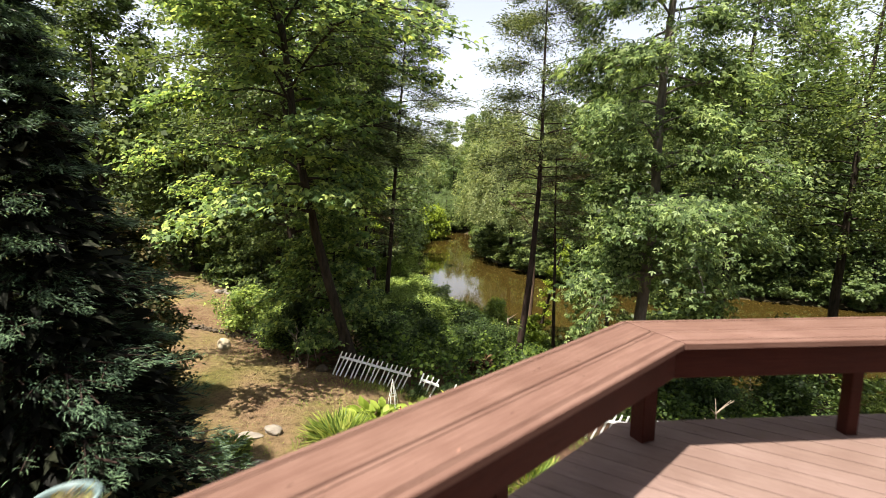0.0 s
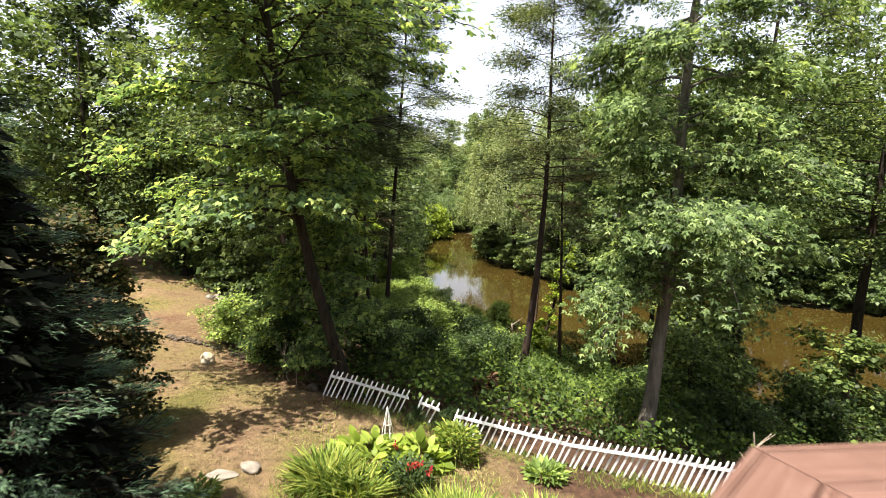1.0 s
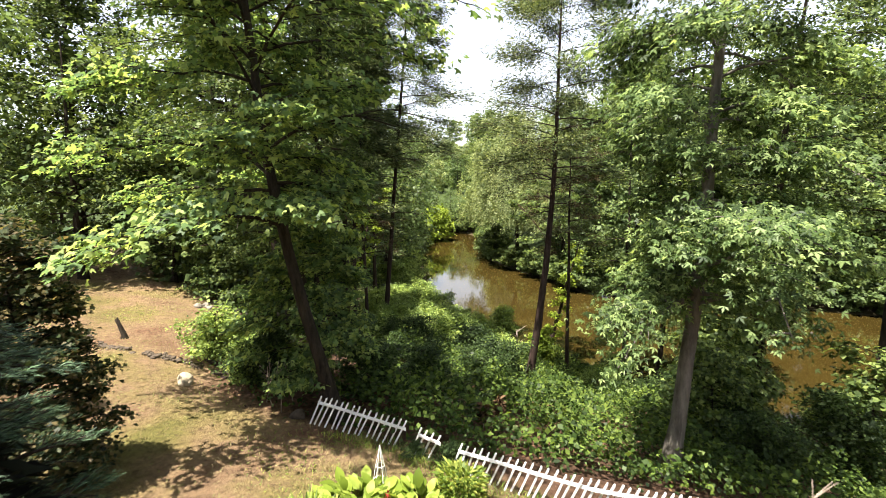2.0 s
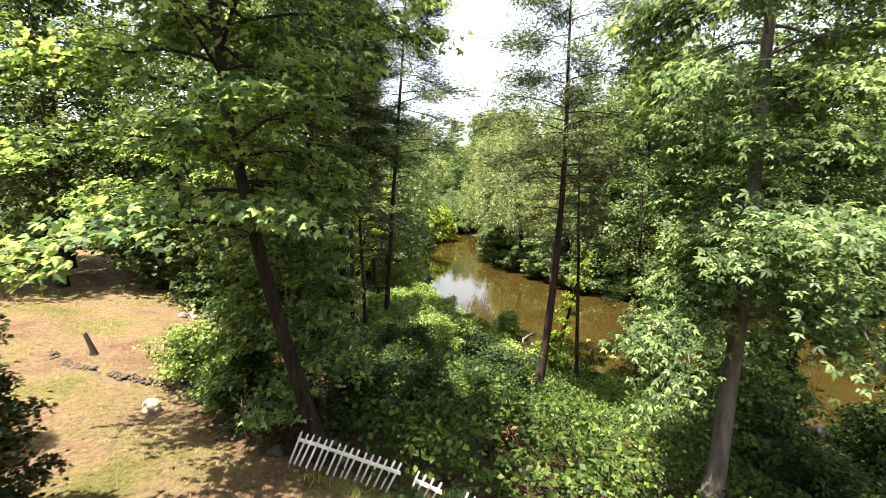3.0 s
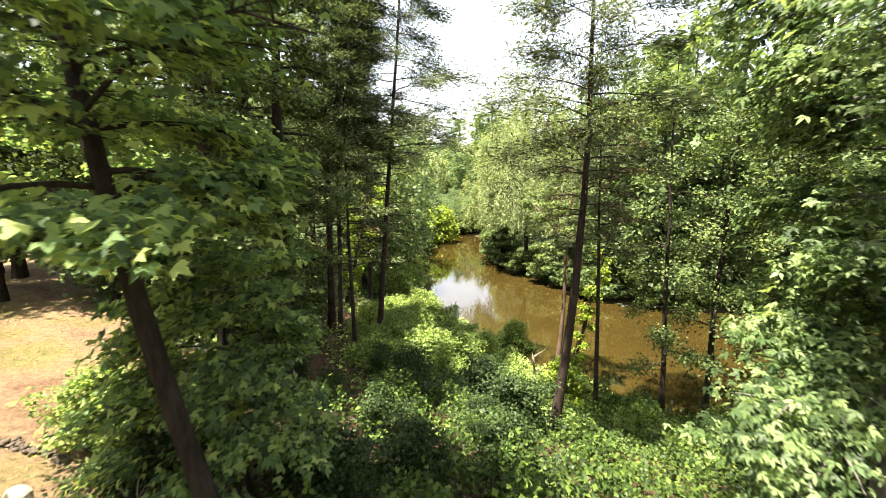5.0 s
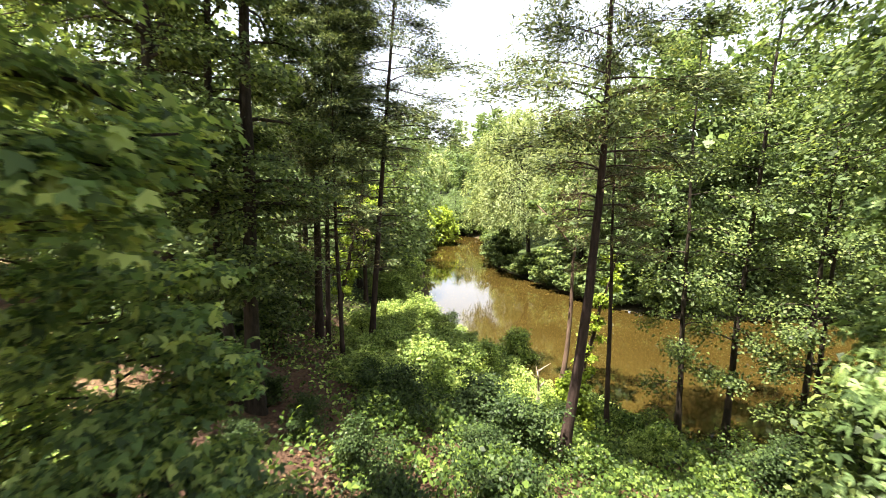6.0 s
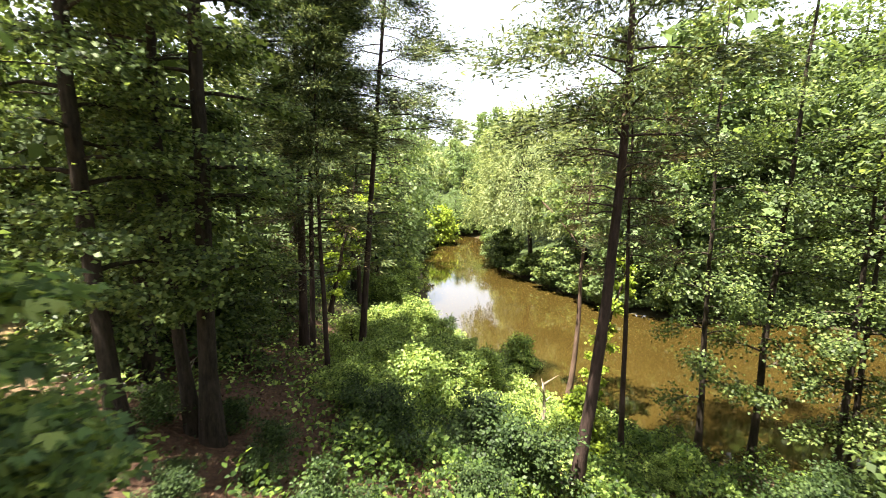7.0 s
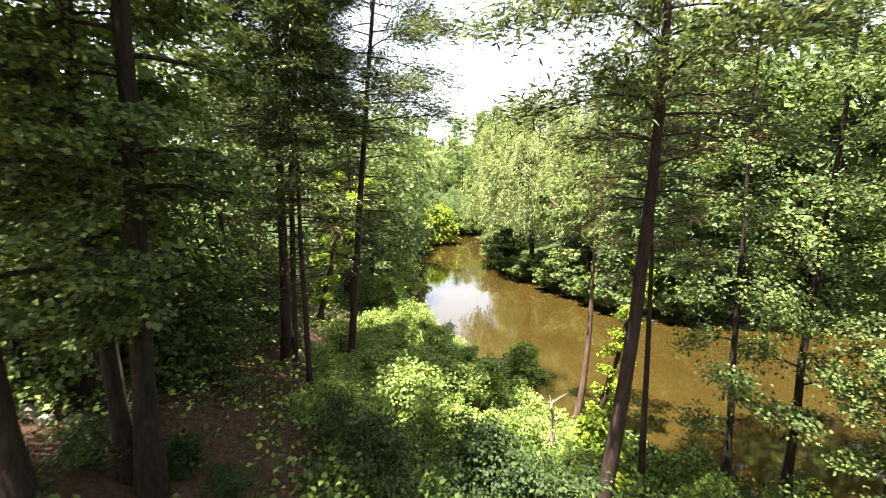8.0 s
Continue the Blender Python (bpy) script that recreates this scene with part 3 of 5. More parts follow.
for seed, bx, by, tx, top, r, lab in ((23, -7.05, 38.0, -6.7, 19.0, 0.24, "tall pine with a straight reddish trunk on the wooded bank"),
                                      (24, -4.3, 39.75, -1.9, 20.0, 0.2, "tall pine with dark flat branches beside the river"),
                                      (25, -4.95, 34.7, -5.2, 9.5, 0.13, "thin young pine with bare lower limbs on the bank"),
                                      (26, -6.2, 36.6, -5.6, 17.0, 0.15, "slender dark pine close beside a thicker trunk")):
    needle_tree(np.random.RandomState(seed), "pine_tree", (bx, by, gz(bx, by)), (tx, by, top), r, 64 if top > 10 else 28, (0.42, 1.0), lambda h, az: (5.0 if top > 18 else 3.0 if top > 10 else 1.7) * (1.05 - 0.65 * h) * (0.65 + 0.4 * abs(math.sin(az * 3 + h * 40))),
                12, 78 if seed != 25 else 50, 0.26, M_PINE, M_PINEBARK, lab, rise=0.15, droop=0.25, spread=0.4, flat=0.5, dead=14, dead_span=(0.26, 0.5), dead_n=22, dead_reach=2.4, group="riverside pines", width=0.22)

# trees on the near bank, with the river behind them
for seed, bx, by, tx, top, r, rc in ((30, 14.9, 34.0, 16.4, 13.5, 0.19, 2.8), (31, 12.75, 34.6, 12.6, 8.5, 0.17, 2.5), (32, 17.2, 32.0, 17.6, 6.5, 0.18, 2.6), (33, 18.2, 32.6, 18.9, 8.5, 0.15, 2.3), (34, 13.5, 22.5, 14.5, 11, 0.26, 3.6),
                                     (35, 20.5, 24.0, 21.5, 12, 0.3, 4.0), (36, 27.0, 22.0, 28, 13, 0.32, 4.5), (38, 17.5, 15.0, 18.5, 14, 0.32, 4.2)):
    broad_tree(np.random.RandomState(seed), "bank_tree", (bx, by, gz(bx, by)), (tx, by, top), r, 26 if seed < 34 else 42, (0.14 if seed < 34 else 0.42, 1.0), lambda h, az: rc * (0.62 + 0.5 * math.sin(h * 3.0)), 9 if seed < 34 else 10, 42 if seed < 34 else 40, 0.16,
               M_OAK if seed % 2 else M_WOOD_LEAF, M_BARK, "leafy green tree with a dark trunk on the river's near bank", 1, 0.8, rise=0.35, droop=0.45, spread=0.4, flat=0.75, group="near bank trees")

# leaning trunks at the water's edge
broad_tree(np.random.RandomState(41), "leaning_tree", (7.75, 39.0, gz(7.75, 39.0)), (8.6, 39.3, 2.0), 0.19, 16, (0.66, 1.0), lambda h, az: 1.9, 6, 26, 0.2, M_OAK, M_TANBARK,
           "slim pale tree leaning over the river and forking high up", 1, 0.8, forks=((0.66, 2.4, 3.0, 1.2),), group="leaning trees", bend=-0.3)
broad_tree(np.random.RandomState(42), "leaning_tree", (8.0, 38.2, gz(8.0, 38.2) - 0.2), (10.4, 38.0, -2.6), 0.2, 22, (0.05, 0.95), lambda h, az: 0.55, 5, 26, 0.17, M_LIME, M_PINEBARK,
           "ivy-clad trunk leaning steeply from the bank over the water", 1, 0.8, spread=0.18, flat=0.8, group="leaning trees")
broad_tree(np.random.RandomState(44), "lime_sapling", (6.35, 32.2, gz(6.35, 32.2)), (6.5, 32.3, gz(6.35, 32.2) + 3.0), 0.05, 24, (0.1, 1.0), lambda h, az: 1.05 * (1.1 - 0.7 * h), 8, 20, 0.2, M_LIME, M_BARK,
           "bright yellow-green sapling on the sunny riverbank", 1, 0.7, spread=0.2, flat=0.6, category="sapling")
broad_tree(np.random.RandomState(43), "ivy_tree", (-8.6, 50.0, gz(-8.6, 50)), (-6.6, 51, 1.0), 0.22, 26, (0.1, 1.0), lambda h, az: 0.6 + 1.3 * h, 6, 26, 0.22, M_LIME, M_PINEBARK,
           "leaning trunk covered in bright sunlit ivy", 1, 0.8, spread=0.22, flat=0.8)


# willow drooping over the far bank
def willow(rng, base, height, radius, n_hang, label):
    org = np.array(base, float)
    line = trunk_line(rng, base, (base[0] - 0.6, base[1], base[2] + height * 0.62))
    rad = 0.38 * (1 - 0.75 * np.linspace(0, 1, len(line)))
    limbs, pos, ax = [tube(line, rad, 8)], [], []
    for i in range(n_hang):
        az, el = rng.uniform(0, 6.28), math.asin(rng.uniform(-0.12, 1.0))
        lobe = 1 + 0.16 * math.sin(3 * az + base[0]) * math.cos(2.5 * el) + 0.10 * math.sin(7 * az + 4 * el)
        rr = rng.uniform(0.5, 1.0) ** 0.5 * lobe
        d = np.array([math.cos(az) * math.cos(el), math.sin(az) * math.cos(el), math.sin(el)])
        p0 = org + [0, 0, height * 0.38] + d * np.array([radius, radius, height * 0.6]) * rr
        if i % 11 == 0:
            st = along(line, rng.uniform(0.35, 1.0))
            limbs.append(tube(np.stack([st, (st + p0) / 2 + [0, 0, 0.8], p0]), [0.09, 0.05, 0.02], 5))
        long = rng.uniform(0.8, 2.6)
        m = int(18 + long * 12)
        u = rng.uniform(0, 1, m)[:, None]
        q = p0 + d * [1, 1, 0.2] * 0.9 * u + np.array([0, 0, -long]) * u ** 1.6 + rng.normal(0, 0.28, (m, 3))
        pos.append(q)
        ax.append(d * [0.8, 0.8, 0] + np.array([0, 0, -0.8]) * u + rng.normal(0, 0.45, (m, 3)))
    pos, ax = np.concatenate(pos), np.concatenate(ax)
    nm = unit(pos - (org + [0, 0, height * 0.3])) + rng.normal(0, 0.5, pos.shape)
    lv, lf = leaf_set(rng, pos, ax, nm, 0.36 * rng.uniform(0.6, 1.3, len(pos)), 0.42)
    tree = empty("willow_tree", *base, label, "tree", "willows")
    tv, tf = joined(limbs)
    hang("trunk", raw_mesh("trunk", tv - org, tf, True), M_BARK, tree)
    hang("crown", raw_mesh("crown", lv - org, lf), M_WILLOW, tree)
    return tree


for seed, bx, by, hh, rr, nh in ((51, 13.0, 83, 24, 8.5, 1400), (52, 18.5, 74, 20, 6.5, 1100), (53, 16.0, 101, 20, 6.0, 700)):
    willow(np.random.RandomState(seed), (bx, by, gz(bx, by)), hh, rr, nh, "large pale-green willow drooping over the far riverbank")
broad_tree(np.random.RandomState(55), "lime_bush", (-1.2, 114.5, -12.1), (-1.2, 114.5, -5.0), 0.15, 40, (0.1, 1.0), lambda h, az: 4.3 * (0.9 - 0.5 * h), 9, 26, 0.55, M_LIME, M_BARK,
           "bright yellow-green bush at the river bend", 1, 0.8, spread=0.7, flat=0.7, category="bush")


# ---- woods: a few kinds of tree, each set out many times ----
def wood_kind(seed, height, radius, leaf, size, n_limbs, per_twig, low=0.12, conifer=False):
    rng = np.random.RandomState(seed)
    if conifer:
        return needle_tree(rng, "wood_tree", (0, 0, 0), (0.3, 0, height), 0.24, n_limbs, (low, 1.0), lambda h, az: radius * (1.08 - h), 8, per_twig, size, leaf, M_PINEBARK,
                           "dark conifer standing in the mixed wood", spread=0.4, flat=0.3, width=0.3, group="woodland trees", cut=False)
    return broad_tree(rng, "wood_tree", (0, 0, 0), (rng.uniform(-1, 1), 0.5, height), 0.28, n_limbs, (low, 1.0), lambda h, az: radius * (0.6 + 0.55 * math.sin(h * 2.9)), 8, per_twig, size, leaf, M_BARK,
                      "leafy green woodland tree standing in the mixed wood", 1, 0.85, rise=0.35, droop=0.35, spread=0.6, flat=0.75, group="woodland trees", cut=False, tubes=False)


# far kinds take paler, greyer leaves: distance haze is put into their colour
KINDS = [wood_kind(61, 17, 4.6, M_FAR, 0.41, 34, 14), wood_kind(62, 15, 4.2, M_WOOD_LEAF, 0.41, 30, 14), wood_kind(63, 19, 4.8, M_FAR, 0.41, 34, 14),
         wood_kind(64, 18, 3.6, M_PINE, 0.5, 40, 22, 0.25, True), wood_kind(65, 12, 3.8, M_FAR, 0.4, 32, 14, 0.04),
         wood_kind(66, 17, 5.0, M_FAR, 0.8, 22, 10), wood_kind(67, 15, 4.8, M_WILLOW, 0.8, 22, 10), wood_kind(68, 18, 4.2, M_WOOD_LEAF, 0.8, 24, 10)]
WOOD = []
rng = np.random.RandomState(70)
# far bank, round the bend, the left bank and behind the house; unseen trees far left are added as lawn shade
for x, y, k in ((27, 64, 5), (34, 63, 5), (42, 60, 5), (50, 57, 5), (22, 68, 5), (19.5, 64.5, 4), (23.5, 60.5, 4), (29, 60, 4), (36, 60.5, 4), (43, 57, 4), (50, 53, 4), (20, 66, 2), (24.5, 62, 0), (30, 62, 1), (35, 60, 2), (41, 58, 0), (47, 55, 4), (53, 53, 2), (60, 51, 0), (23, 72, 2), (29, 70, 0), (37, 68, 1), (45, 66, 2), (54, 62, 0), (20, 80, 0), (17, 108, 0), (14, 118, 2), (22, 92, 1), (25, 104, 2), (30, 84, 0),
                (-7.5, 57, 3), (-7.2, 66, 1), (-6, 74, 0), (-6.2, 83, 2), (-9, 62, 1), (-8, 70, 4), (-10, 78, 3), (-8, 86, 1), (-9, 96, 0), (-7.5, 105, 4), (-13, 56, 0), (-16, 64, 3), (-14, 47, 1), (-18, 52, 0), (-17, 42, 3), (-22, 46, 1), (-11.5, 32, 1), (-15.5, 33, 4), (-20, 36, 0),
                (-19.5, 35.5, 0), (-16.5, 38, 2), (-27, 50, 2), (-33, 44, 0), (-40, 50, 1), (-26, 36, 1), (-46, 42, 2), (-38, 34, 0), (-52, 34, 0), (-26, 15, 1), (-31, 24, 0), (-28.5, 27.5, 0), (-34, 60, 2), (-7, 118, 4), (-1, 137, 4), (5, 137, 4), (10, 135, 4), (-3, 142, 4), (3, 146, 4), (9, 144, 4), (15, 134, 1), (-8, 140, 1), (18, 142, 4), (-10, 128, 3),
                (33, 24.5, 4), (34, 18, 0), (40, 26, 2), (36, 12, 1), (28, 12, 0), (46, 18, 2), (24, 6, 1), (34, 4, 0)):
    WOOD.append((x, y, k, rng.uniform(0.85, 1.15) * (1.35 if x > 20 and y > 56 and k in (0, 2, 5) else 0.62 if y > 115 or (x < -19 and y > 20) else 1.0)))
# more trees, partly out of view, added to shade the far lawn
WOOD += [(-20.5, 30.0, 1, 0.85), (-25.0, 26.5, 0, 0.9), (-16.2, 31.6, 1, 0.66), (-13.6, 35.0, 1, 0.7)]
for i in range(64):
    x, y = rng.uniform(-260, 300), rng.uniform(300, 500)
    WOOD.append((x, y, int(rng.randint(5, 8)), rng.uniform(1.5, 2.1)))
for i in range(22):
    WOOD.append((rng.uniform(-45, 75), rng.uniform(255, 330), int(rng.randint(5, 8)), rng.uniform(1.0, 1.4)))
for i in range(34):
    x, y = rng.uniform(-60, 90), rng.uniform(148, 230)
    WOOD.append((x, y, int(rng.randint(5, 8)), rng.uniform(0.7, 0.95)))
for i in range(10):
    a = rng.uniform(-0.2, 3.4)
    WOOD.append((math.cos(a) * 75, -25 - math.sin(a) * 30, int(rng.randint(5, 8)), rng.uniform(0.9, 1.2)))
for n, (x, y, k, s) in enumerate(WOOD):
    m = pose(x, y, gz(x, y) - 0.1, 0, 0, rng.uniform(0, 360))
    if not KINDS[k].get("set"):
        ob = KINDS[k]
        ob["set"] = 1
        ob.matrix_basis = m
    else:
        ob = copy_thing(KINDS[k], m)
    ob.scale = (s, s, s * rng.uniform(0.92, 1.1))
for ob in scene.objects:
    if "set" in ob:
        del ob["set"]


# ---- spruce and shrubs by the deck ----
spruce = needle_tree(np.random.RandomState(81), "spruce_tree", (-5.9, 6.6, gz(-5.9, 6.6)), (-5.9, 6.6, 5.6), 0.17, 125, (0.02, 1.0), lambda h, az: 2.7 * (1.03 - h) + 0.1, 18, 62, 0.115, M_SPRUCE, M_PINEBARK,
            "dense dark spruce with drooping needled boughs beside the deck", rise=0.12, droop=0.2, spread=0.06, flat=0.45, width=0.11, bare=0.1, jitter=0.4, cut=False)
# a core of near-black sprays added as the spruce's inner shade
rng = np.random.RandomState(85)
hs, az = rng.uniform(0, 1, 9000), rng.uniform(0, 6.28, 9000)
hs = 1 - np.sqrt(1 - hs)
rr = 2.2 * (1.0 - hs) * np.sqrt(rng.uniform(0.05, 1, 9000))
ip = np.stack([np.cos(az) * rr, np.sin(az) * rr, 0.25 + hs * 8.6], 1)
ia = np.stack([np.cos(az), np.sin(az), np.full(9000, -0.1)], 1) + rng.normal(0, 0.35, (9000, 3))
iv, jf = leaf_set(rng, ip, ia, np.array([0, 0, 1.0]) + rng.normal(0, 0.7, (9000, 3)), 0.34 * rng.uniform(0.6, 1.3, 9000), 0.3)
hang("inner_foliage", raw_mesh("inner_foliage", iv, jf), M_INNER_SHADE, spruce, "near-black twigs that stand in for the shade inside the spruce")
broad_tree(np.random.RandomState(82), "shrub", (-7.2, 10.4, gz(-7.2, 10.4)), (-7.2, 10.4, 0.9), 0.08, 64, (0.02, 1.0), lambda h, az: 1.3 * (1.1 - 0.7 * h), 9, 40, 0.1, M_SHRUB, M_BARK,
           "dark leafy shrub with reddish tips on the lawn", spread=0.14, flat=0.7, cut=False, category="shrub")
needle_tree(np.random.RandomState(83), "juniper_tree", (-10.2, 12.4, gz(-10.2, 12.4)), (-10.2, 12.4, 3.2), 0.12, 70, (0.03, 1.0), lambda h, az: 1.15 * (1.05 - h) + 0.1, 9, 36, 0.16, M_PINE, M_PINEBARK,
            "tall grey-green juniper standing on the lawn", rise=0.7, droop=0.1, spread=0.14, flat=0.8, width=0.25, cut=False)
broad_tree(np.random.RandomState(84), "lawn_tree", (-24, 35, gz(-24, 35)), (-23.5, 35, 16), 0.3, 70, (0.14, 1.0), lambda h, az: 5.4 * (1.1 - 0.7 * h), 10, 34, 0.28, M_WOOD_LEAF, M_BARK,
           "upright dark-trunked tree at the far side of the lawn", rise=0.9, droop=0.2, spread=0.35, flat=0.6)


# ---- bushes and ground plants ----
def bush_kind(seed, r, h, leaf, size, n, label, name="bush"):
    return broad_tree(np.random.RandomState(seed), name, (0, 0, 0), (0.1, 0, h), 0.05, n, (0.03, 0.95), lambda hh, az: r * (1.05 - 0.65 * hh) * (0.35 + 1.25 * ((math.sin(hh * 91 + az * 37 + seed) * 437) % 1.0)), 8, 20, size, leaf, M_BARK,
                      label, rise=0.75, droop=0.35, spread=0.2, flat=0.9, cut=False, tubes=False, category="bush", group="bank bushes", hang_down=0.2, bare=0.2)


def set_out(kind, spots, rng):
    first = True
    for x, y, s in spots:
        m = pose(x, y, gz(x, y) - 0.05, 0, 0, rng.uniform(0, 360))
        ob = kind if first else copy_thing(kind, m)
        if first:
            ob.matrix_basis = m
            first = False
        ob.scale = (s, s, s * rng.uniform(0.85, 1.15))


rng = np.random.RandomState(90)
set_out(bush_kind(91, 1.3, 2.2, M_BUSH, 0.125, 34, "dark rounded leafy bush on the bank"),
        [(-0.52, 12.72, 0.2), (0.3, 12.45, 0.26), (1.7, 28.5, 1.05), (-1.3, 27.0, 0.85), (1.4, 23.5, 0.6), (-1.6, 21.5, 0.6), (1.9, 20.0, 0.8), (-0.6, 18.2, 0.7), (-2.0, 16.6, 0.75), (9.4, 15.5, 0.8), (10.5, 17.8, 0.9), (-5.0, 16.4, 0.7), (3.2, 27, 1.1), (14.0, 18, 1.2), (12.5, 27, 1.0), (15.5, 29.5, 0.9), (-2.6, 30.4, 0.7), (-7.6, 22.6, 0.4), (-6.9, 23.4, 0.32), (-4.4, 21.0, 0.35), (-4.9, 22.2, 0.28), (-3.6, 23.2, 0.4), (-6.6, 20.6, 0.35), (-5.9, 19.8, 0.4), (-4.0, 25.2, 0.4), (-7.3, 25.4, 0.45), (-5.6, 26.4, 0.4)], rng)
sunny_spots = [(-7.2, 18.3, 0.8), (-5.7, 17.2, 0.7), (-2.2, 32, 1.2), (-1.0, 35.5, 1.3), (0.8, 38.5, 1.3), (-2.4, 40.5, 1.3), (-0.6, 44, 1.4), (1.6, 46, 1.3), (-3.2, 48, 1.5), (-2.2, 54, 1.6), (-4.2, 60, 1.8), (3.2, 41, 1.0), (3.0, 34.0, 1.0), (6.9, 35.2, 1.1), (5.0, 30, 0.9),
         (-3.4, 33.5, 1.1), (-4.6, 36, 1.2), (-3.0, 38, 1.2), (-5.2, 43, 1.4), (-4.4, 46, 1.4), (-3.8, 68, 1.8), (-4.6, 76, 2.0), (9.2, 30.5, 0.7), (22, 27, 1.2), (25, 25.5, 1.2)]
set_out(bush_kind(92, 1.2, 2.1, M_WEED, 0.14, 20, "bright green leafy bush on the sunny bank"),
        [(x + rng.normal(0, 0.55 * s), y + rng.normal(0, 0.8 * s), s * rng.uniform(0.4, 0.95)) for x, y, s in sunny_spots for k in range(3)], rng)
set_out(bush_kind(93, 1.0, 2.0, M_WEED, 0.16, 30, "small leafy bush growing at the water's edge"), [(6.3, 46.2, 1.15)], rng)
set_out(bush_kind(94, 2.6, 3.6, M_WOOD_LEAF, 0.4, 32, "leafy bush overhanging the far waterline"),
        [(12.5, 78, 1.0), (15.0, 71, 1.0), (18.0, 64.5, 1.0), (22.5, 60.2, 1.0), (27.5, 59.5, 1.0), (33, 60, 1.0), (39, 57, 1.0), (45, 54, 1.1), (10.2, 90, 1.1), (11, 102, 1.2), (10.5, 114, 1.2), (-5.5, 96, 1.0), (-6, 104, 1.1), (-5.5, 112, 1.2), (-4.5, 86, 1.0), (1.5, 134.0, 1.3), (5.0, 134.5, 1.3), (8.2, 131.5, 1.3), (-1.2, 127.0, 1.3)], rng)


far_edge = np.array(FAR_SHORE[1:-2][::-1], float)
span_len = np.concatenate([[0], np.cumsum(np.hypot(*np.diff(far_edge, axis=0).T))])
spots = [(float(np.interp(s, span_len, far_edge[:, 0])) + rng.uniform(0.2, 1.6), float(np.interp(s, span_len, far_edge[:, 1])) + rng.uniform(0.3, 1.8), rng.uniform(0.55, 1.05)) for s in np.arange(18, span_len[-1], 3.2)]
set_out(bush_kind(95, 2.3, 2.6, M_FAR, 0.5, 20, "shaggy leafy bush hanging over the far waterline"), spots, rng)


def blanket(seed, n, x0, x1, y0, y1, name, leaf, size, height, dense, label, category, width=0.75, up=0.5, clear=None):
    """Plants too many to count: single leaves standing over the ground."""
    rng = np.random.RandomState(seed)
    x, y = rng.uniform(x0, x1, n), rng.uniform(y0, y1, n)
    d = shore_distance(x, y)
    lump = 0.5 + 0.5 * np.sin(x * 1.7 + 2 * np.sin(y * 0.9)) * np.sin(y * 1.3 + 1.5 * np.sin(x * 0.8))
    keep = (d > 0.1) & (rng.uniform(0, 1, n) < dense(x, y, lump))
    x, y, lump = x[keep], y[keep], lump[keep]
    z = ground_z(x, y) + height * (0.12 + 1.15 * lump ** 1.6) * rng.uniform(0, 1, len(x)) ** 0.6
    pos = np.stack([x, y, z], 1)
    ax = rng.normal(0, 1, pos.shape) * np.array([1, 1, 0.4]) + np.array([0, 0, up])
    nm = np.array([0, 0, 0.5]) + np.array(SUN) * 0.6 + rng.normal(0, 0.5, pos.shape)
    v, f = leaf_set(rng, pos, ax, nm, size * rng.uniform(0.55, 1.3, len(pos)), width)
    return tagged(hang(name, raw_mesh(name, v, f), leaf), label, category, "", "stuff")


def wood_side(x, y, lump):
    bare = np.exp(-(((x + 4.9) / 2.7) ** 4) - ((y - 24) / 6.5) ** 4)
    return (1 - lawn_share(x + 0.3, y)) * (0.15 + 0.85 * lump) * (1 - 0.8 * bare)


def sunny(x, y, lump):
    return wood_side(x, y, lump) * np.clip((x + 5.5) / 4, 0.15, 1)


blanket(101, 100000, -9, 16, 12.6, 36, "undergrowth", M_VINE_SHADED, 0.16, 1.25, sunny, "tangled green weeds and saplings covering the riverbank", "undergrowth")
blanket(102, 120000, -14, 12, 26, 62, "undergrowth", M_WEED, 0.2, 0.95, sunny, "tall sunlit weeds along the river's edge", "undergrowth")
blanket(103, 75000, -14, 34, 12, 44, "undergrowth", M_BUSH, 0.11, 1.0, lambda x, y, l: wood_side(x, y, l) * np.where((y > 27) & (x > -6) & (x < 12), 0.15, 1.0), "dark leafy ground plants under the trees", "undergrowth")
blanket(104, 60000, -14, 20, 13, 44, "leaf_litter", M_LITTER, 0.10, 0.03, lambda x, y, l: (1 - lawn_share(x, y)) * (1.1 - l), "brown fallen leaves on bare earth", "leaf litter", 0.7, 0.0)
blanket(105, 120000, -22, 3, 6, 30, "dry_grass", M_STRAW, 0.09, 0.02, lambda x, y, l: lawn_share(x, y) * (0.2 + 0.8 * l), "short dry straw-coloured lawn grass", "grass", 0.16, 0.7)
blanket(106, 50000, -18, 3, 6, 26, "lawn_grass", M_BLADE, 0.09, 0.02, lambda x, y, l: lawn_share(x, y) * np.clip(np.sin(x * 0.9 + 1.3 * np.sin(y * 0.6)) * np.cos(y * 0.8) * 1.6 - 0.2, 0, 1), "thin green tufts of grass in the dry lawn", "grass", 0.14, 0.8)


# ---- deck with its low wide rail ----
CORNER = np.array([1.15, 2.87])                 # outer corner of the rail cap
RIGHT = np.array([0.998, 0.06])                 # way of the far rail
LEFT = np.array([-0.745, -0.667])               # way of the side rail
CAP_W, CAP_Z, DECK_Z = 0.43, 0.70, 0.03


def inward(d):
    n = np.array([-d[1], d[0]])
    return n if n @ (np.array([0.5, 0.0]) - CORNER) > 0 else -n


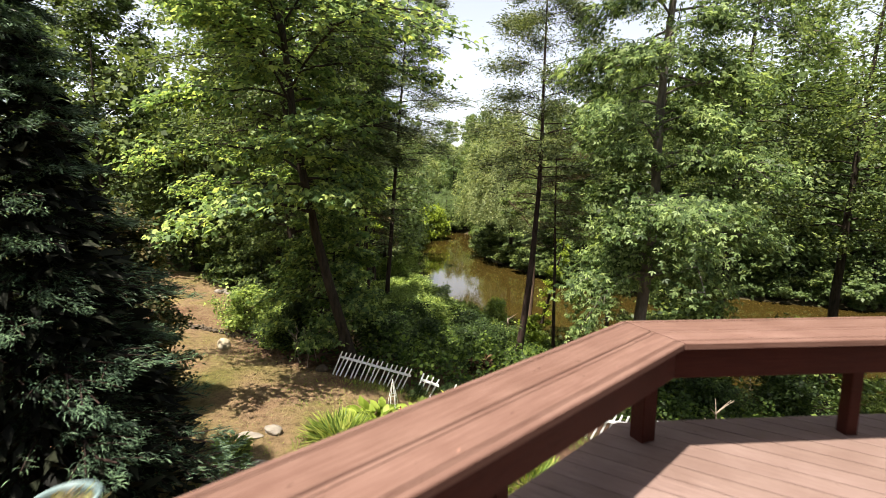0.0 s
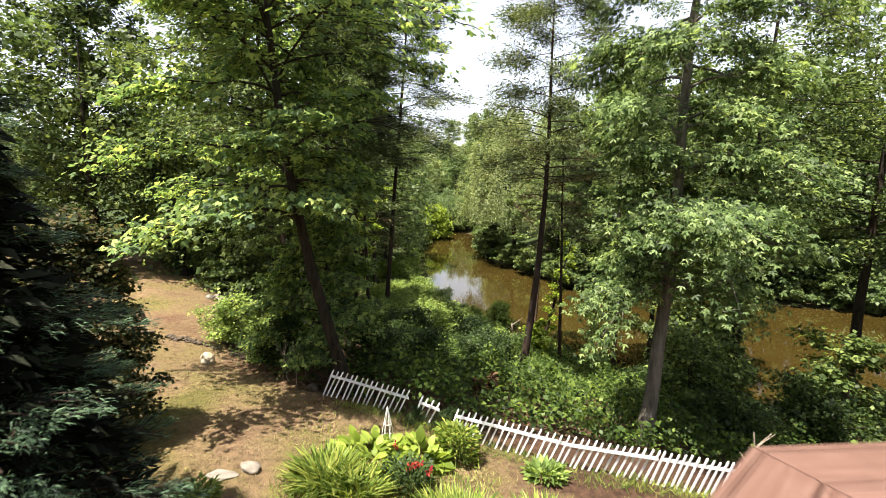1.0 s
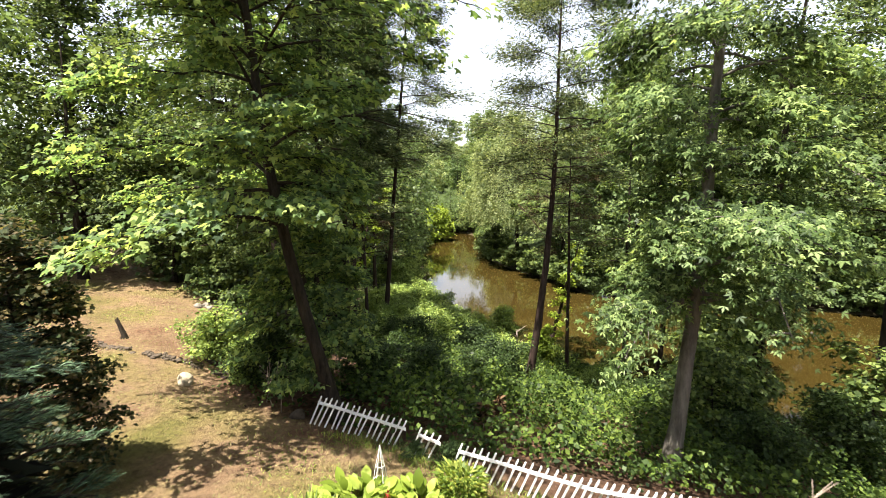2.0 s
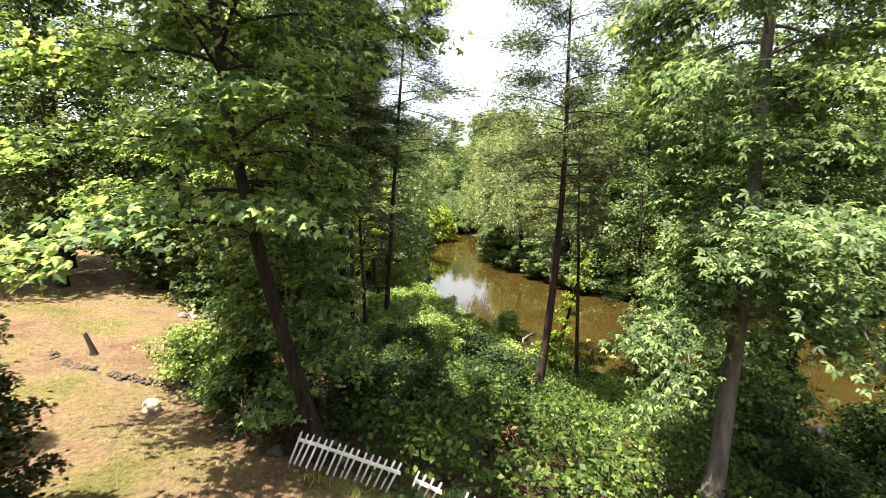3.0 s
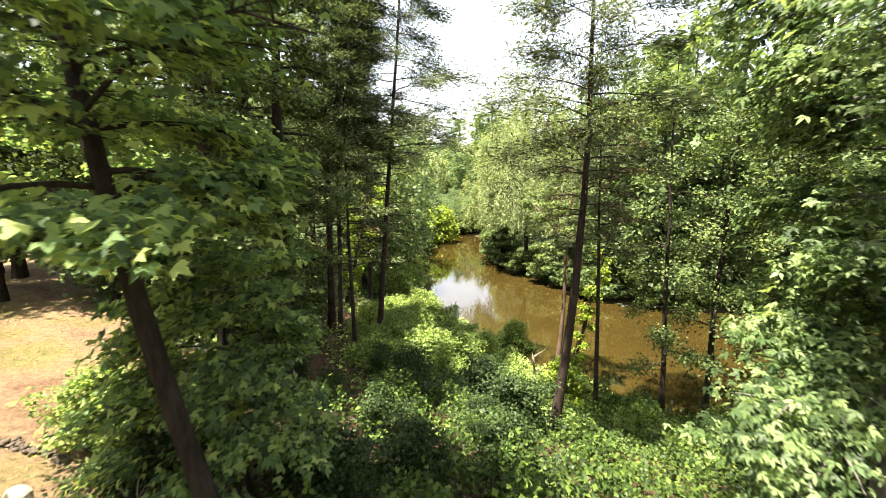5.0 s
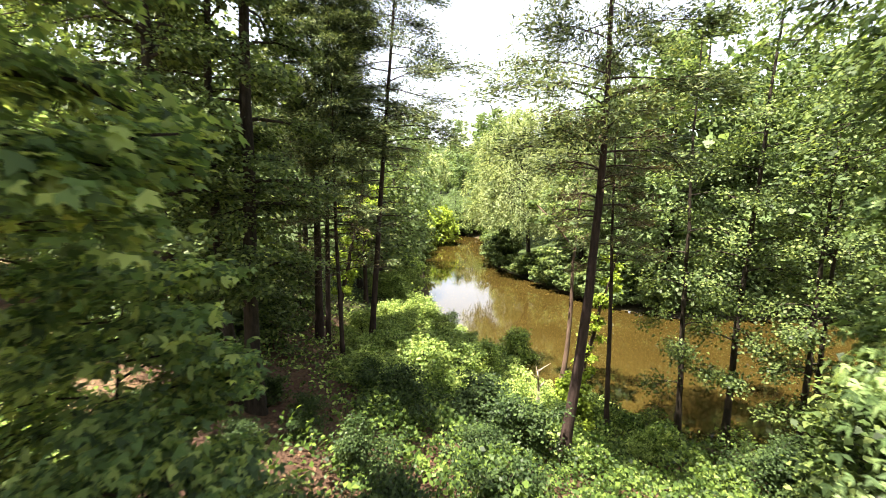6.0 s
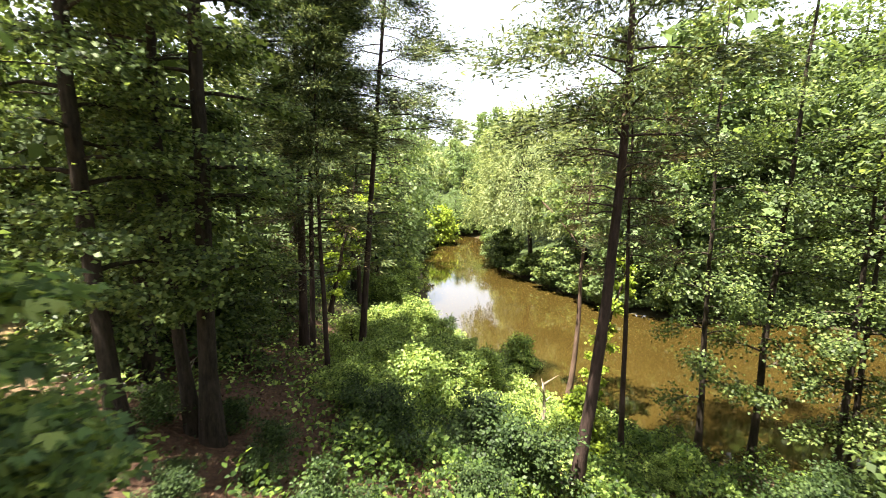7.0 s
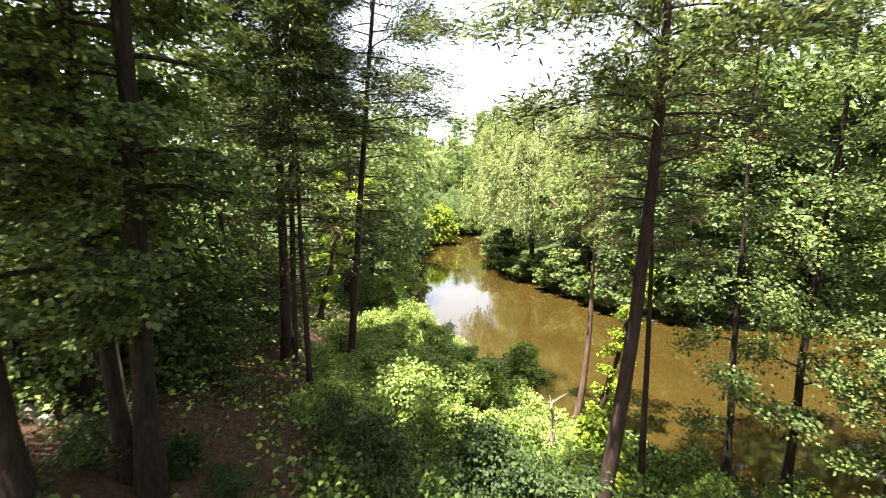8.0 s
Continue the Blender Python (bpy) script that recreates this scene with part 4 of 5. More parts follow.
def prism(profile, a, b, n, mitre_a=0.0, mitre_b=0.0):
    """Sweeps a profile (inward, up) from a to b; the ends are cut on a slant."""
    bm = bmesh.new()
    d = (b - a) / np.linalg.norm(b - a)
    rings = []
    for p, m in ((a, mitre_a), (b, mitre_b)):
        rings.append([bm.verts.new((*(p + n * u + d * u * m), z)) for u, z in profile])
    k = len(profile)
    for i in range(k):
        bm.faces.new((rings[0][i], rings[0][(i + 1) % k], rings[1][(i + 1) % k], rings[1][i]))
    bm.faces.new(rings[0][::-1])
    bm.faces.new(rings[1])
    bmesh.ops.recalc_face_normals(bm, faces=bm.faces)
    return bm


def board_profile(u0, u1, top, thick, grooves=()):
    """A board's section with eased edges and routed grooves in its top."""
    e = 0.006
    pts = [(u0, top - thick), (u0, top - e), (u0 + e, top)]
    for g in grooves:
        pts += [(u0 + g - 0.003, top), (u0 + g - 0.001, top - 0.009), (u0 + g + 0.001, top - 0.009), (u0 + g + 0.003, top)]
    pts += [(u1 - e, top), (u1, top - e), (u1, top - thick)]
    return pts


def box(bm, c, s, rot=None, bevel=0.0):
    m = Matrix.Translation(c) @ (rot or Matrix()) @ Matrix.Diagonal((*s, 1))
    r = bmesh.ops.create_cube(bm, size=1, matrix=m)
    if bevel:
        ed = list({e for v in r["verts"] for e in v.link_edges})
        bmesh.ops.bevel(bm, geom=ed, offset=bevel, segments=1, affect="EDGES")
    return bm


NR, NL = inward(RIGHT), inward(LEFT)
HALF = math.tan(math.acos(max(-1, min(1, float(-RIGHT @ LEFT)))) / 2)    # mitre slant
deck = empty("deck", 1.2, 0.5, DECK_Z, "raised red-brown stained wooden deck", "deck", "", "structure")
rail = empty("deck_rail", 1.15, 2.87, DECK_Z, "low wide red-brown stained deck rail with mitred corner", "railing")


def under(ob, parent):
    ob.parent = parent
    ob.matrix_parent_inverse = Matrix.Translation(parent.location).inverted()
    return ob


def aligned(ob, way):
    """Turns a board's own frame along its length, so that the grain follows it."""
    turn = Matrix.Rotation(math.atan2(way[1], way[0]), 4, "Z")
    ob.data.transform(turn.inverted())
    ob.matrix_basis = turn
    return ob


half = CAP_W / 2
for way, nn, length in ((RIGHT, NR, 5.2), (LEFT, NL, 4.2)):
    m_in = HALF
    for u0, u1, g in ((0.0, half - 0.004, (0.032, 0.046)), (half + 0.004, CAP_W, (0.03, half - 0.055, half - 0.04))):
        under(aligned(part("cap_board", prism(board_profile(u0, u1, CAP_Z, 0.036, g), CORNER + way * 0.003, CORNER + way * length, nn, m_in, 0.0), M_CAP), way), rail)
    # unseen strip added below the gap, to stop sun falling through onto the deck
    under(aligned(part("blocking", prism([(half - 0.045, CAP_Z - 0.075), (half - 0.045, CAP_Z - 0.037), (half + 0.045, CAP_Z - 0.037), (half + 0.045, CAP_Z - 0.075)], CORNER, CORNER + way * length, nn, m_in, 0.0), M_RAIL_SHADED), way), rail)
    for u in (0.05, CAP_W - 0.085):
        under(aligned(part("apron", prism([(u, CAP_Z - 0.215), (u, CAP_Z - 0.036), (u + 0.036, CAP_Z - 0.036), (u + 0.036, CAP_Z - 0.215)], CORNER, CORNER + way * length, nn, m_in, 0.0), M_RAIL_SHADED, None, "red-brown apron board with the cap's shade put into its stain"), way), rail)
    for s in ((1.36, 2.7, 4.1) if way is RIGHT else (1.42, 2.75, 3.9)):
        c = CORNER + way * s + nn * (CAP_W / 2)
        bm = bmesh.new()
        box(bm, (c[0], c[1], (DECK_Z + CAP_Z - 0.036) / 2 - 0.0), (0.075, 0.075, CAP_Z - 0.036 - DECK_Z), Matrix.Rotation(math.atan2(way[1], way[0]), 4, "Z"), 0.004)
        under(part("post", bm, M_RAIL_SHADED), rail)
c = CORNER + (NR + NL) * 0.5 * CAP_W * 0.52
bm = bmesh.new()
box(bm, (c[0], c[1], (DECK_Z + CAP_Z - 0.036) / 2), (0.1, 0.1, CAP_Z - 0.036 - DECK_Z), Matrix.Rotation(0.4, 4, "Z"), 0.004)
under(part("post", bm, M_RAIL_SHADED), rail)


def deck_boards():
    """Boards laid on the slant, cut to the deck's outline."""
    edge = 0.0
    outline = [CORNER + RIGHT * 5.2, CORNER + edge * NR, CORNER + LEFT * 4.4, CORNER + LEFT * 4.4 + np.array([2.6, -3.0]), CORNER + RIGHT * 5.2 + np.array([0.6, -6.4])]
    way = np.array([0.84, -0.5426])
    side = np.array([0.5426, 0.84])
    lo, hi = min(p @ side for p in outline), max(p @ side for p in outline)
    w = 0.14
    n = 0
    s = lo
    while s < hi:
        a, b = s + 0.003, s + w - 0.003
        poly = outline
        for sign, lim in ((1, a), (-1, -b)):
            cut = []
            for p, q in zip(poly, poly[1:] + poly[:1]):
                dp, dq = sign * (p @ side) - lim, sign * (q @ side) - lim
                if dp >= 0:
                    cut.append(p)
                if dp * dq < 0:
                    cut.append(p + (q - p) * dp / (dp - dq))
            poly = cut
            if not poly:
                break
        s += w
        if len(poly) < 3:
            continue
        bm = bmesh.new()
        base = [bm.verts.new((p[0], p[1], DECK_Z - 0.03)) for p in poly]
        top = [bm.verts.new((p[0], p[1], DECK_Z)) for p in poly]
        k = len(poly)
        bm.faces.new(base[::-1])
        bm.faces.new(top)
        for i in range(k):
            bm.faces.new((base[i], base[(i + 1) % k], top[(i + 1) % k], top[i]))
        bmesh.ops.recalc_face_normals(bm, faces=bm.faces)
        ob = part("deck_board", bm, M_DECK)
        # the grain follows the board
        turn = Matrix.Rotation(math.atan2(way[1], way[0]), 4, "Z")
        ob.data.transform(turn.inverted())
        ob.matrix_basis = turn
        ob.parent = deck
        ob.matrix_parent_inverse = Matrix.Translation(deck.location).inverted()
    for way2, nn in ((RIGHT, NR), (LEFT, NL)):
        under(part("rim_joist", prism([(0.02, DECK_Z - 0.28), (0.02, DECK_Z - 0.032), (0.06, DECK_Z - 0.032), (0.06, DECK_Z - 0.28)], CORNER, CORNER + way2 * 4.3, nn, HALF, 0.0), M_RAIL_SHADED), deck)
    for p in (CORNER + np.array([0.1, -0.35]), CORNER + RIGHT * 4.6 + NR * 0.4, CORNER + LEFT * 3.6 + NL * 0.4):
        bm = bmesh.new()
        g = gz(p[0], p[1]) - 0.2
        box(bm, (p[0], p[1], (g + DECK_Z - 0.28) / 2), (0.14, 0.14, DECK_Z - 0.28 - g))
        under(part("deck_post", bm, M_RAIL_SHADED), deck)


deck_boards()


def turned(profile, n=28):
    """A round body from a profile of (radius, height)."""
    v, f = [], []
    for r, z in profile:
        for i in range(n):
            v.append((r * math.cos(6.2832 * i / n), r * math.sin(6.2832 * i / n), z))
    for j in range(len(profile) - 1):
        for i in range(n):
            f.append((j * n + i, j * n + (i + 1) % n, (j + 1) * n + (i + 1) % n, (j + 1) * n + i))
    return np.array(v), np.array(f)


pot = empty("plant_pot", -0.84, 1.0, CAP_Z, "dark teal pot with dried plants standing on the rail", "plant pot")
v, f = turned([(0.0, 0.0), (0.062, 0.0), (0.075, 0.02), (0.092, 0.16), (0.086, 0.16), (0.072, 0.03)])
hang("bowl", raw_mesh("bowl", v, f, True), M_POT, pot)
v, f = turned([(0.086, 0.155), (0.088, 0.172), (0.098, 0.174), (0.102, 0.166), (0.098, 0.156), (0.091, 0.15)])
hang("rim", raw_mesh("rim", v, f, True), M_RIM, pot)
v, f = turned([(0.0, 0.142), (0.04, 0.145), (0.087, 0.136)])
hang("soil", raw_mesh("soil", v, f, True), M_SOIL, pot)
pot.scale = (0.72, 0.72, 0.8)
prng = np.random.RandomState(5)
pp = np.stack([prng.normal(0, 0.035, 260), prng.normal(0, 0.035, 260), prng.uniform(0.14, 0.17, 260)], 1)
v, f = leaf_set(prng, pp, prng.normal(0, 1, pp.shape) * [1, 1, 0.5], prng.normal(0, 1, pp.shape) + [0, 0, 1], 0.035, 0.3)
hang("dried_plant", raw_mesh("dried_plant", v, f), M_STRAW, pot, "withered straw-coloured plant stems")


# ---- white picket fence, sagging along the bank ----
def fence_at(x):
    return Vector((x, float(np.interp(x, FENCE_X, FENCE_Y)), float(np.interp(x, FENCE_X, FENCE_Z))))


def picket_mesh():
    """A thin pale with a pointed top, hanging below its tip."""
    bm = bmesh.new()
    w, t, h = 0.02, 0.011, 0.86
    pts = [(-w, -h), (w, -h), (w, -0.03), (0.006, 0.0), (-0.006, 0.0), (-w, -0.03)]
    a = [bm.verts.new((x, -t, z)) for x, z in pts]
    b = [bm.verts.new((x, t, z)) for x, z in pts]
    bm.faces.new(a)
    bm.faces.new(b[::-1])
    for i in range(6):
        bm.faces.new((a[i], b[i], b[(i + 1) % 6], a[(i + 1) % 6]))
    bmesh.ops.recalc_face_normals(bm, faces=bm.faces)
    me = bpy.data.meshes.new("picket")
    bm.to_mesh(me)
    bm.free()
    return me


PICKET = picket_mesh()
PICKET.materials.append(M_PICKET)


def fence_panel(x0, x1, lean, seed, label):
    r = np.random.RandomState(seed)
    a, b = fence_at(x0), fence_at(x1)
    panel = empty("picket_fence", a.x, a.y, a.z - 0.8, label, "fence", "fence panels")
    inv = Matrix.Translation(panel.location).inverted()
    step = 0.138
    yaw = math.atan2(b.y - a.y, b.x - a.x)
    n = int((x1 - x0) / step)
    rails = []
    for i in range(n + 1):
        x = x0 + i * step
        p = fence_at(x)
        ob = new("picket", PICKET)
        tip = p + Vector((r.normal(0, 0.008), 0, r.normal(0, 0.014)))
        ob.parent = panel
        ob.matrix_parent_inverse = inv
        ob.matrix_basis = Matrix.Translation(tip) @ Matrix.Rotation(yaw, 4, "Z") @ Matrix.Rotation(radians(lean + r.normal(0, 1.2)), 4, "Y") @ Matrix.Rotation(radians(r.normal(4, 1.5)), 4, "X")
    s = math.sin(radians(lean))
    for i in range(5):
        xa, xb = x0 + (x1 - x0) * i / 5, x0 + (x1 - x0) * (i + 1) / 5
        rails.append([fence_at(q) - Vector((s * 0.2, -0.03, 0.19)) for q in (xa, xb)])
    bm = bmesh.new()
    pts = [q[0] for q in rails] + [rails[-1][1]]
    rings = []
    for p in pts:
        rings.append([bm.verts.new(p + Vector((0, dy, dz))) for dy, dz in ((-0.018, -0.032), (0.018, -0.032), (0.018, 0.032), (-0.018, 0.032))])
    for ra, rb in zip(rings, rings[1:]):
        for k in range(4):
            bm.faces.new((ra[k], ra[(k + 1) % 4], rb[(k + 1) % 4], rb[k]))
    bm.faces.new(rings[0][::-1])
    bm.faces.new(rings[-1])
    bmesh.ops.recalc_face_normals(bm, faces=bm.faces)
    ob = part("fence_rail", bm, M_PICKET)
    ob.parent = panel
    ob.matrix_parent_inverse = inv
    return panel


fence_panel(-2.75, -0.62, 26, 1, "leaning white picket fence panel at the wood's edge")
fence_panel(-0.34, 0.16, 27, 2, "short leaning white picket panel overgrown by vines")
fence_panel(0.52, 4.7, 21, 3, "long white picket fence panel leaning along the bank")
fence_panel(4.75, 10.3, 18, 4, "white picket fence panel running down the slope")


# ---- stones, stump and logs on the lawn ----
def stone(seed, x, y, size, squash, label, group="stones", material=M_STONE):
    r = np.random.RandomState(seed)
    bm = bmesh.new()
    bmesh.ops.create_icosphere(bm, subdivisions=3, radius=1)
    off = Vector(r.uniform(-9, 9, 3))
    for v in bm.verts:
        k = 1 + 0.35 * noise.noise(v.co * 1.1 + off) + 0.10 * noise.noise(v.co * 3.5 + off)
        v.co = Vector((v.co.x * size[0], v.co.y * size[1], v.co.z * size[2])) * k
        v.co.z = max(v.co.z, -size[2] * squash)
    me = bpy.data.meshes.new("stone")
    bm.to_mesh(me)
    bm.free()
    ob = hang("stone", me, material)
    ob.location = (x, y, gz(x, y) + size[2] * squash * 0.7)
    ob.rotation_euler = (0, 0, r.uniform(0, 6))
    return tagged(ob, label, "stone", group)


M_BOULDER = plain_mat("sandy_stone", (0.25, 0.205, 0.135), (0.42, 0.36, 0.255), 4.0, 0.85, 0.6, 0.03)
stone(1, -7.27, 15.9, (0.25, 0.2, 0.23), 0.5, "pale yellowish rounded boulder on the dry lawn", "stones", M_BOULDER)
stone(2, -3.5, 9.72, (0.24, 0.15, 0.11), 0.5, "flat pale stone lying on the dry lawn")
stone(3, -3.95, 9.5, (0.28, 0.17, 0.05), 0.5, "flat pale stone sunk in the dry lawn")
for i in range(9):
    r = np.random.RandomState(200 + i)
    stone(210 + i, -12.5 + 0.45 * i + r.uniform(-0.2, 0.2), 27 + r.uniform(-0.6, 0.6), (0.22, 0.2, 0.16), 0.5, "grey stone at the shaded edge of the wood", "edge stones")

# a broken line of edging stones and torn turf across the lawn
EDGE_X, EDGE_Y = [-12.9, -10.3, -9.2, -7.9, -6.5], [19.8, 18.0, 17.5, 17.4, 17.05]
for i in range(9):
    r = np.random.RandomState(240 + i)
    x = -12.5 + 0.68 * i + r.uniform(-0.12, 0.12)
    stone(260 + i, x, float(np.interp(x, EDGE_X, EDGE_Y)) - 0.12 + r.uniform(-0.1, 0.1), (r.uniform(0.08, 0.2), r.uniform(0.06, 0.12), r.uniform(0.03, 0.08)), 0.3, "small weathered edging stone set in the dry lawn", "edging stones", M_DARKSTONE)


def turf_lip():
    """Torn clods of dark earth along the edge where the lawn drops."""
    r = np.random.RandomState(290)
    ico = bmesh.new()
    bmesh.ops.create_icosphere(ico, subdivisions=1, radius=1)
    base = np.array([v.co[:] for v in ico.verts])
    tri = np.array([[v.index for v in f.verts] for f in ico.faces])
    ico.free()
    clods = []
    for k in range(420):
        x = -12.9 + 6.4 * r.uniform(0, 1)
        if math.sin(x * 2.1) + 0.6 * math.sin(x * 5.3) < -0.55:
            continue
        y = float(np.interp(x, EDGE_X, EDGE_Y)) + r.normal(0, 0.07)
        c = np.array([x, y, gz(x, y) + r.uniform(-0.01, 0.07)])
        clods.append((c + base * r.uniform(0.02, 0.085, 3) * [1.3, 1.0, 0.8] * r.uniform(0.75, 1.25, (len(base), 1)), tri))
    v, f = joined(clods)
    return tagged(hang("turf_edge", raw_mesh("turf_edge", v, f), M_SOIL), "torn dark clods of earth along the lawn's broken edge", "earth", "", "stuff")


turf_lip()

sx, sy = -11.67, 20.0
sz = gz(sx, sy)
v, f = tube(np.array([(sx, sy, sz - 0.1), (sx - 0.02, sy, sz + 0.15), (sx - 0.13, sy, sz + 0.45), (sx - 0.24, sy, sz + 0.72), (sx - 0.2, sy, sz + 0.8)]), [0.17, 0.095, 0.075, 0.068, 0.02], 9)
tagged(hang("tree_stump", raw_mesh("tree_stump", v, f, True), M_BARK), "thin dark tree stump standing on the lawn", "stump")
for i in range(7):
    r = np.random.RandomState(300 + i)
    x, y, a = -7.6 + 0.26 * i, 18.0 - 0.22 * i + r.uniform(-0.2, 0.2), -0.6 + r.uniform(-0.3, 0.3)
    L = r.uniform(0.5, 1.0)
    z = gz(x, y) + 0.05
    p = np.array([(x - math.cos(a) * L * k, y - math.sin(a) * L * k, z + 0.03 * math.sin(5 * k + i)) for k in (-1, -0.98, -0.3, 0.3, 0.98, 1)])
    v, f = tube(p, [0.005, 0.05, 0.055, 0.05, 0.04, 0.005], 7)
    tagged(hang("log", raw_mesh("log", v, f, True), M_PINEBARK), "weathered reddish log lying on the lawn's edge", "log", "logs")

# paving by the flower bed
for i in range(8):
    r = np.random.RandomState(400 + i)
    x, y = -3.9 + 0.56 * (i % 4) + r.uniform(-0.06, 0.06), 7.9 + 0.56 * (i // 4) + r.uniform(-0.06, 0.06)
    bm = bmesh.new()
    box(bm, (0, 0, 0), (r.uniform(0.42, 0.54), r.uniform(0.38, 0.5), 0.06), Matrix.Rotation(r.uniform(-0.22, 0.22), 4, "Z"), 0.02)
    ob = part("paving_stone", bm, M_PAVER)
    ob.location = (x, y, gz(x, y) - 0.012)
    tagged(ob, "square pinkish paving stone set in the lawn", "paving stone", "paving stones")


# ---- flower bed ----
def rosette(seed, name, x, y, radius, n, length, width, leaf, label, category, up=0.9, lobes=1, group="", height=0.0):
    """A clump of long leaves springing from the ground."""
    r = np.random.RandomState(seed)
    a, q = r.uniform(0, 6.28, n), radius * np.sqrt(r.uniform(0, 1, n))
    px, py = x + np.cos(a) * q, y + np.sin(a) * q
    pos = np.stack([px, py, ground_z(px, py) + height * r.uniform(0, 1, n)], 1)
    out = np.stack([np.cos(a), np.sin(a), np.zeros(n)], 1) * (0.35 + q[:, None] / max(radius, 1e-3))
    ax = out + r.normal(0, 0.35, (n, 3)) + [0, 0, up]
    nm = out * -0.4 + [0, 0, 1.0] + r.normal(0, 0.3, (n, 3))
    v, f = leaf_set(r, pos, ax, nm, length * r.uniform(0.6, 1.25, n), width)
    ob = hang(name, raw_mesh(name, v - [x, y, 0], f), leaf)
    ob.location = (x, y, 0)
    return tagged(ob, label, category, group)


def hosta_leaf():
    """One broad pointed leaf, arching over its midrib."""
    t = np.array([0.0, 0.12, 0.3, 0.55, 0.8, 1.0])
    w = np.array([0.03, 0.13, 0.26, 0.28, 0.16, 0.0])
    v, f = [], []
    for k, (s, h) in enumerate(zip(t, w)):
        z = 0.32 * s - 0.42 * s * s
        v += [(s, -h, z + 0.1 * h), (s, 0, z - 0.06 * h), (s, h, z + 0.1 * h)]
        if k:
            o = 3 * k
            f += [(o - 3, o, o + 1, o - 2), (o - 2, o + 1, o + 2, o - 1)]
    return raw_mesh("leaf", np.array(v), np.array(f), True)


HOSTA_LEAF = hosta_leaf()


def hosta(seed, x, y, radius, n):
    r = np.random.RandomState(seed)
    o = gz(x, y)
    ob = empty("hosta", x, y, o, "yellow-green broad-leaved hosta clump in the flower bed", "plant", "hostas")
    for i in range(n):
        a, q = r.uniform(0, 6.28), radius * math.sqrt(r.uniform(0, 1))
        lf = hang("leaf", HOSTA_LEAF, M_HOSTA, ob)
        px, py = math.cos(a) * q, math.sin(a) * q
        s = r.uniform(0.2, 0.36)
        lf.matrix_basis = pose(px, py, gz(x + px, y + py) - o + r.uniform(0.06, 0.42) * (1.1 - q / radius * 0.6), r.normal(0, 14), -22 + r.normal(0, 18), math.degrees(a) + r.normal(0, 30)) @ Matrix.Diagonal((s, s, s, 1))
    return ob


hosta(501, -1.25, 10.3, 0.75, 210)
hosta(502, -0.35, 10.6, 0.55, 140)
rosette(503, "daylily", -2.0, 9.4, 0.5, 700, 0.5, 0.08, M_BLADE, "clump of long arching green daylily blades", "plant", 1.3)
rosette(504, "daylily", -1.4, 9.1, 0.45, 520, 0.45, 0.08, M_BLADE, "clump of long arching green daylily blades", "plant", 1.3)
rosette(505, "daylily", 1.8, 8.4, 0.7, 900, 0.4, 0.07, M_BLADE, "clump of long arching green daylily blades", "plant", 1.2)
rosette(506, "daylily", 0.4, 8.6, 0.7, 800, 0.35, 0.07, M_BLADE, "clump of long arching green daylily blades", "plant", 1.2)
rosette(507, "phlox", 0.45, 11.0, 0.42, 900, 0.16, 0.35, M_BLADE, "bushy green phlox clump beside the fence", "plant", 0.6, height=0.75)
rosette(508, "rose_bush", -0.5, 9.5, 0.42, 700, 0.11, 0.5, M_BUSH, "low dark-leaved bush with red flowers", "plant", 0.5, height=0.5)
rosette(509, "leafy_plant", 2.3, 10.6, 0.35, 260, 0.22, 0.4, M_WEED, "small green leafy plant on bare soil", "plant", 0.8, height=0.15)
rosette(510, "small_bush", -3.85, 8.5, 0.28, 600, 0.12, 0.5, M_WEED, "small bright green bush below the deck", "plant", 0.6, height=0.45)
for i, (x, y) in enumerate(((-0.38, 9.2), (-0.28, 9.28), (-0.1, 9.05), (-0.78, 9.9), (-0.45, 9.15))):
    r = np.random.RandomState(520 + i)
    base = gz(x, y) + 0.62
    n = 14
    pos = np.array([x, y, base]) + r.normal(0, 0.025, (n, 3))
    v, f = leaf_set(r, pos, r.normal(0, 1, (n, 3)) + [0, 0, 0.5], r.normal(0, 1, (n, 3)), 0.065, 0.7)
    fl = empty("flower", x, y, gz(x, y), "bright red flower on a green stem", "flower", "flowers")
    o = np.array([x, y, gz(x, y)])
    hang("petals", raw_mesh("petals", v - o, f), M_FLOWER, fl)
    v, f = tube(np.array([(0, 0, 0), (0.01, 0, 0.3), (0, 0, 0.63)]), [0.007, 0.006, 0.004], 5)
    hang("stem", raw_mesh("stem", v, f, True), M_WEED, fl)

# wire obelisk
ox, oy = -1.05, 11.0
oz = gz(ox, oy)
ob = empty("plant_support", ox, oy, oz, "pale wire obelisk plant support among the hostas", "plant support")
for k in range(6):
    a = k * math.pi / 3
    v, f = tube(np.array([(0.17 * math.cos(a), 0.17 * math.sin(a), 0), (0.1 * math.cos(a), 0.1 * math.sin(a), 0.5), (0.0, 0.0, 1.0)]), [0.008] * 3, 5)
    hang("wire", raw_mesh("wire", v, f, True), M_WIRE, ob)
for z, r0 in ((0.3, 0.135), (0.6, 0.08)):
    a = np.linspace(0, 2 * np.pi, 17)
    v, f = tube(np.stack([r0 * np.cos(a), r0 * np.sin(a), np.full(17, z)], 1), [0.007] * 17, 5)
    hang("hoop", raw_mesh("hoop", v, f, True), M_WIRE, ob)


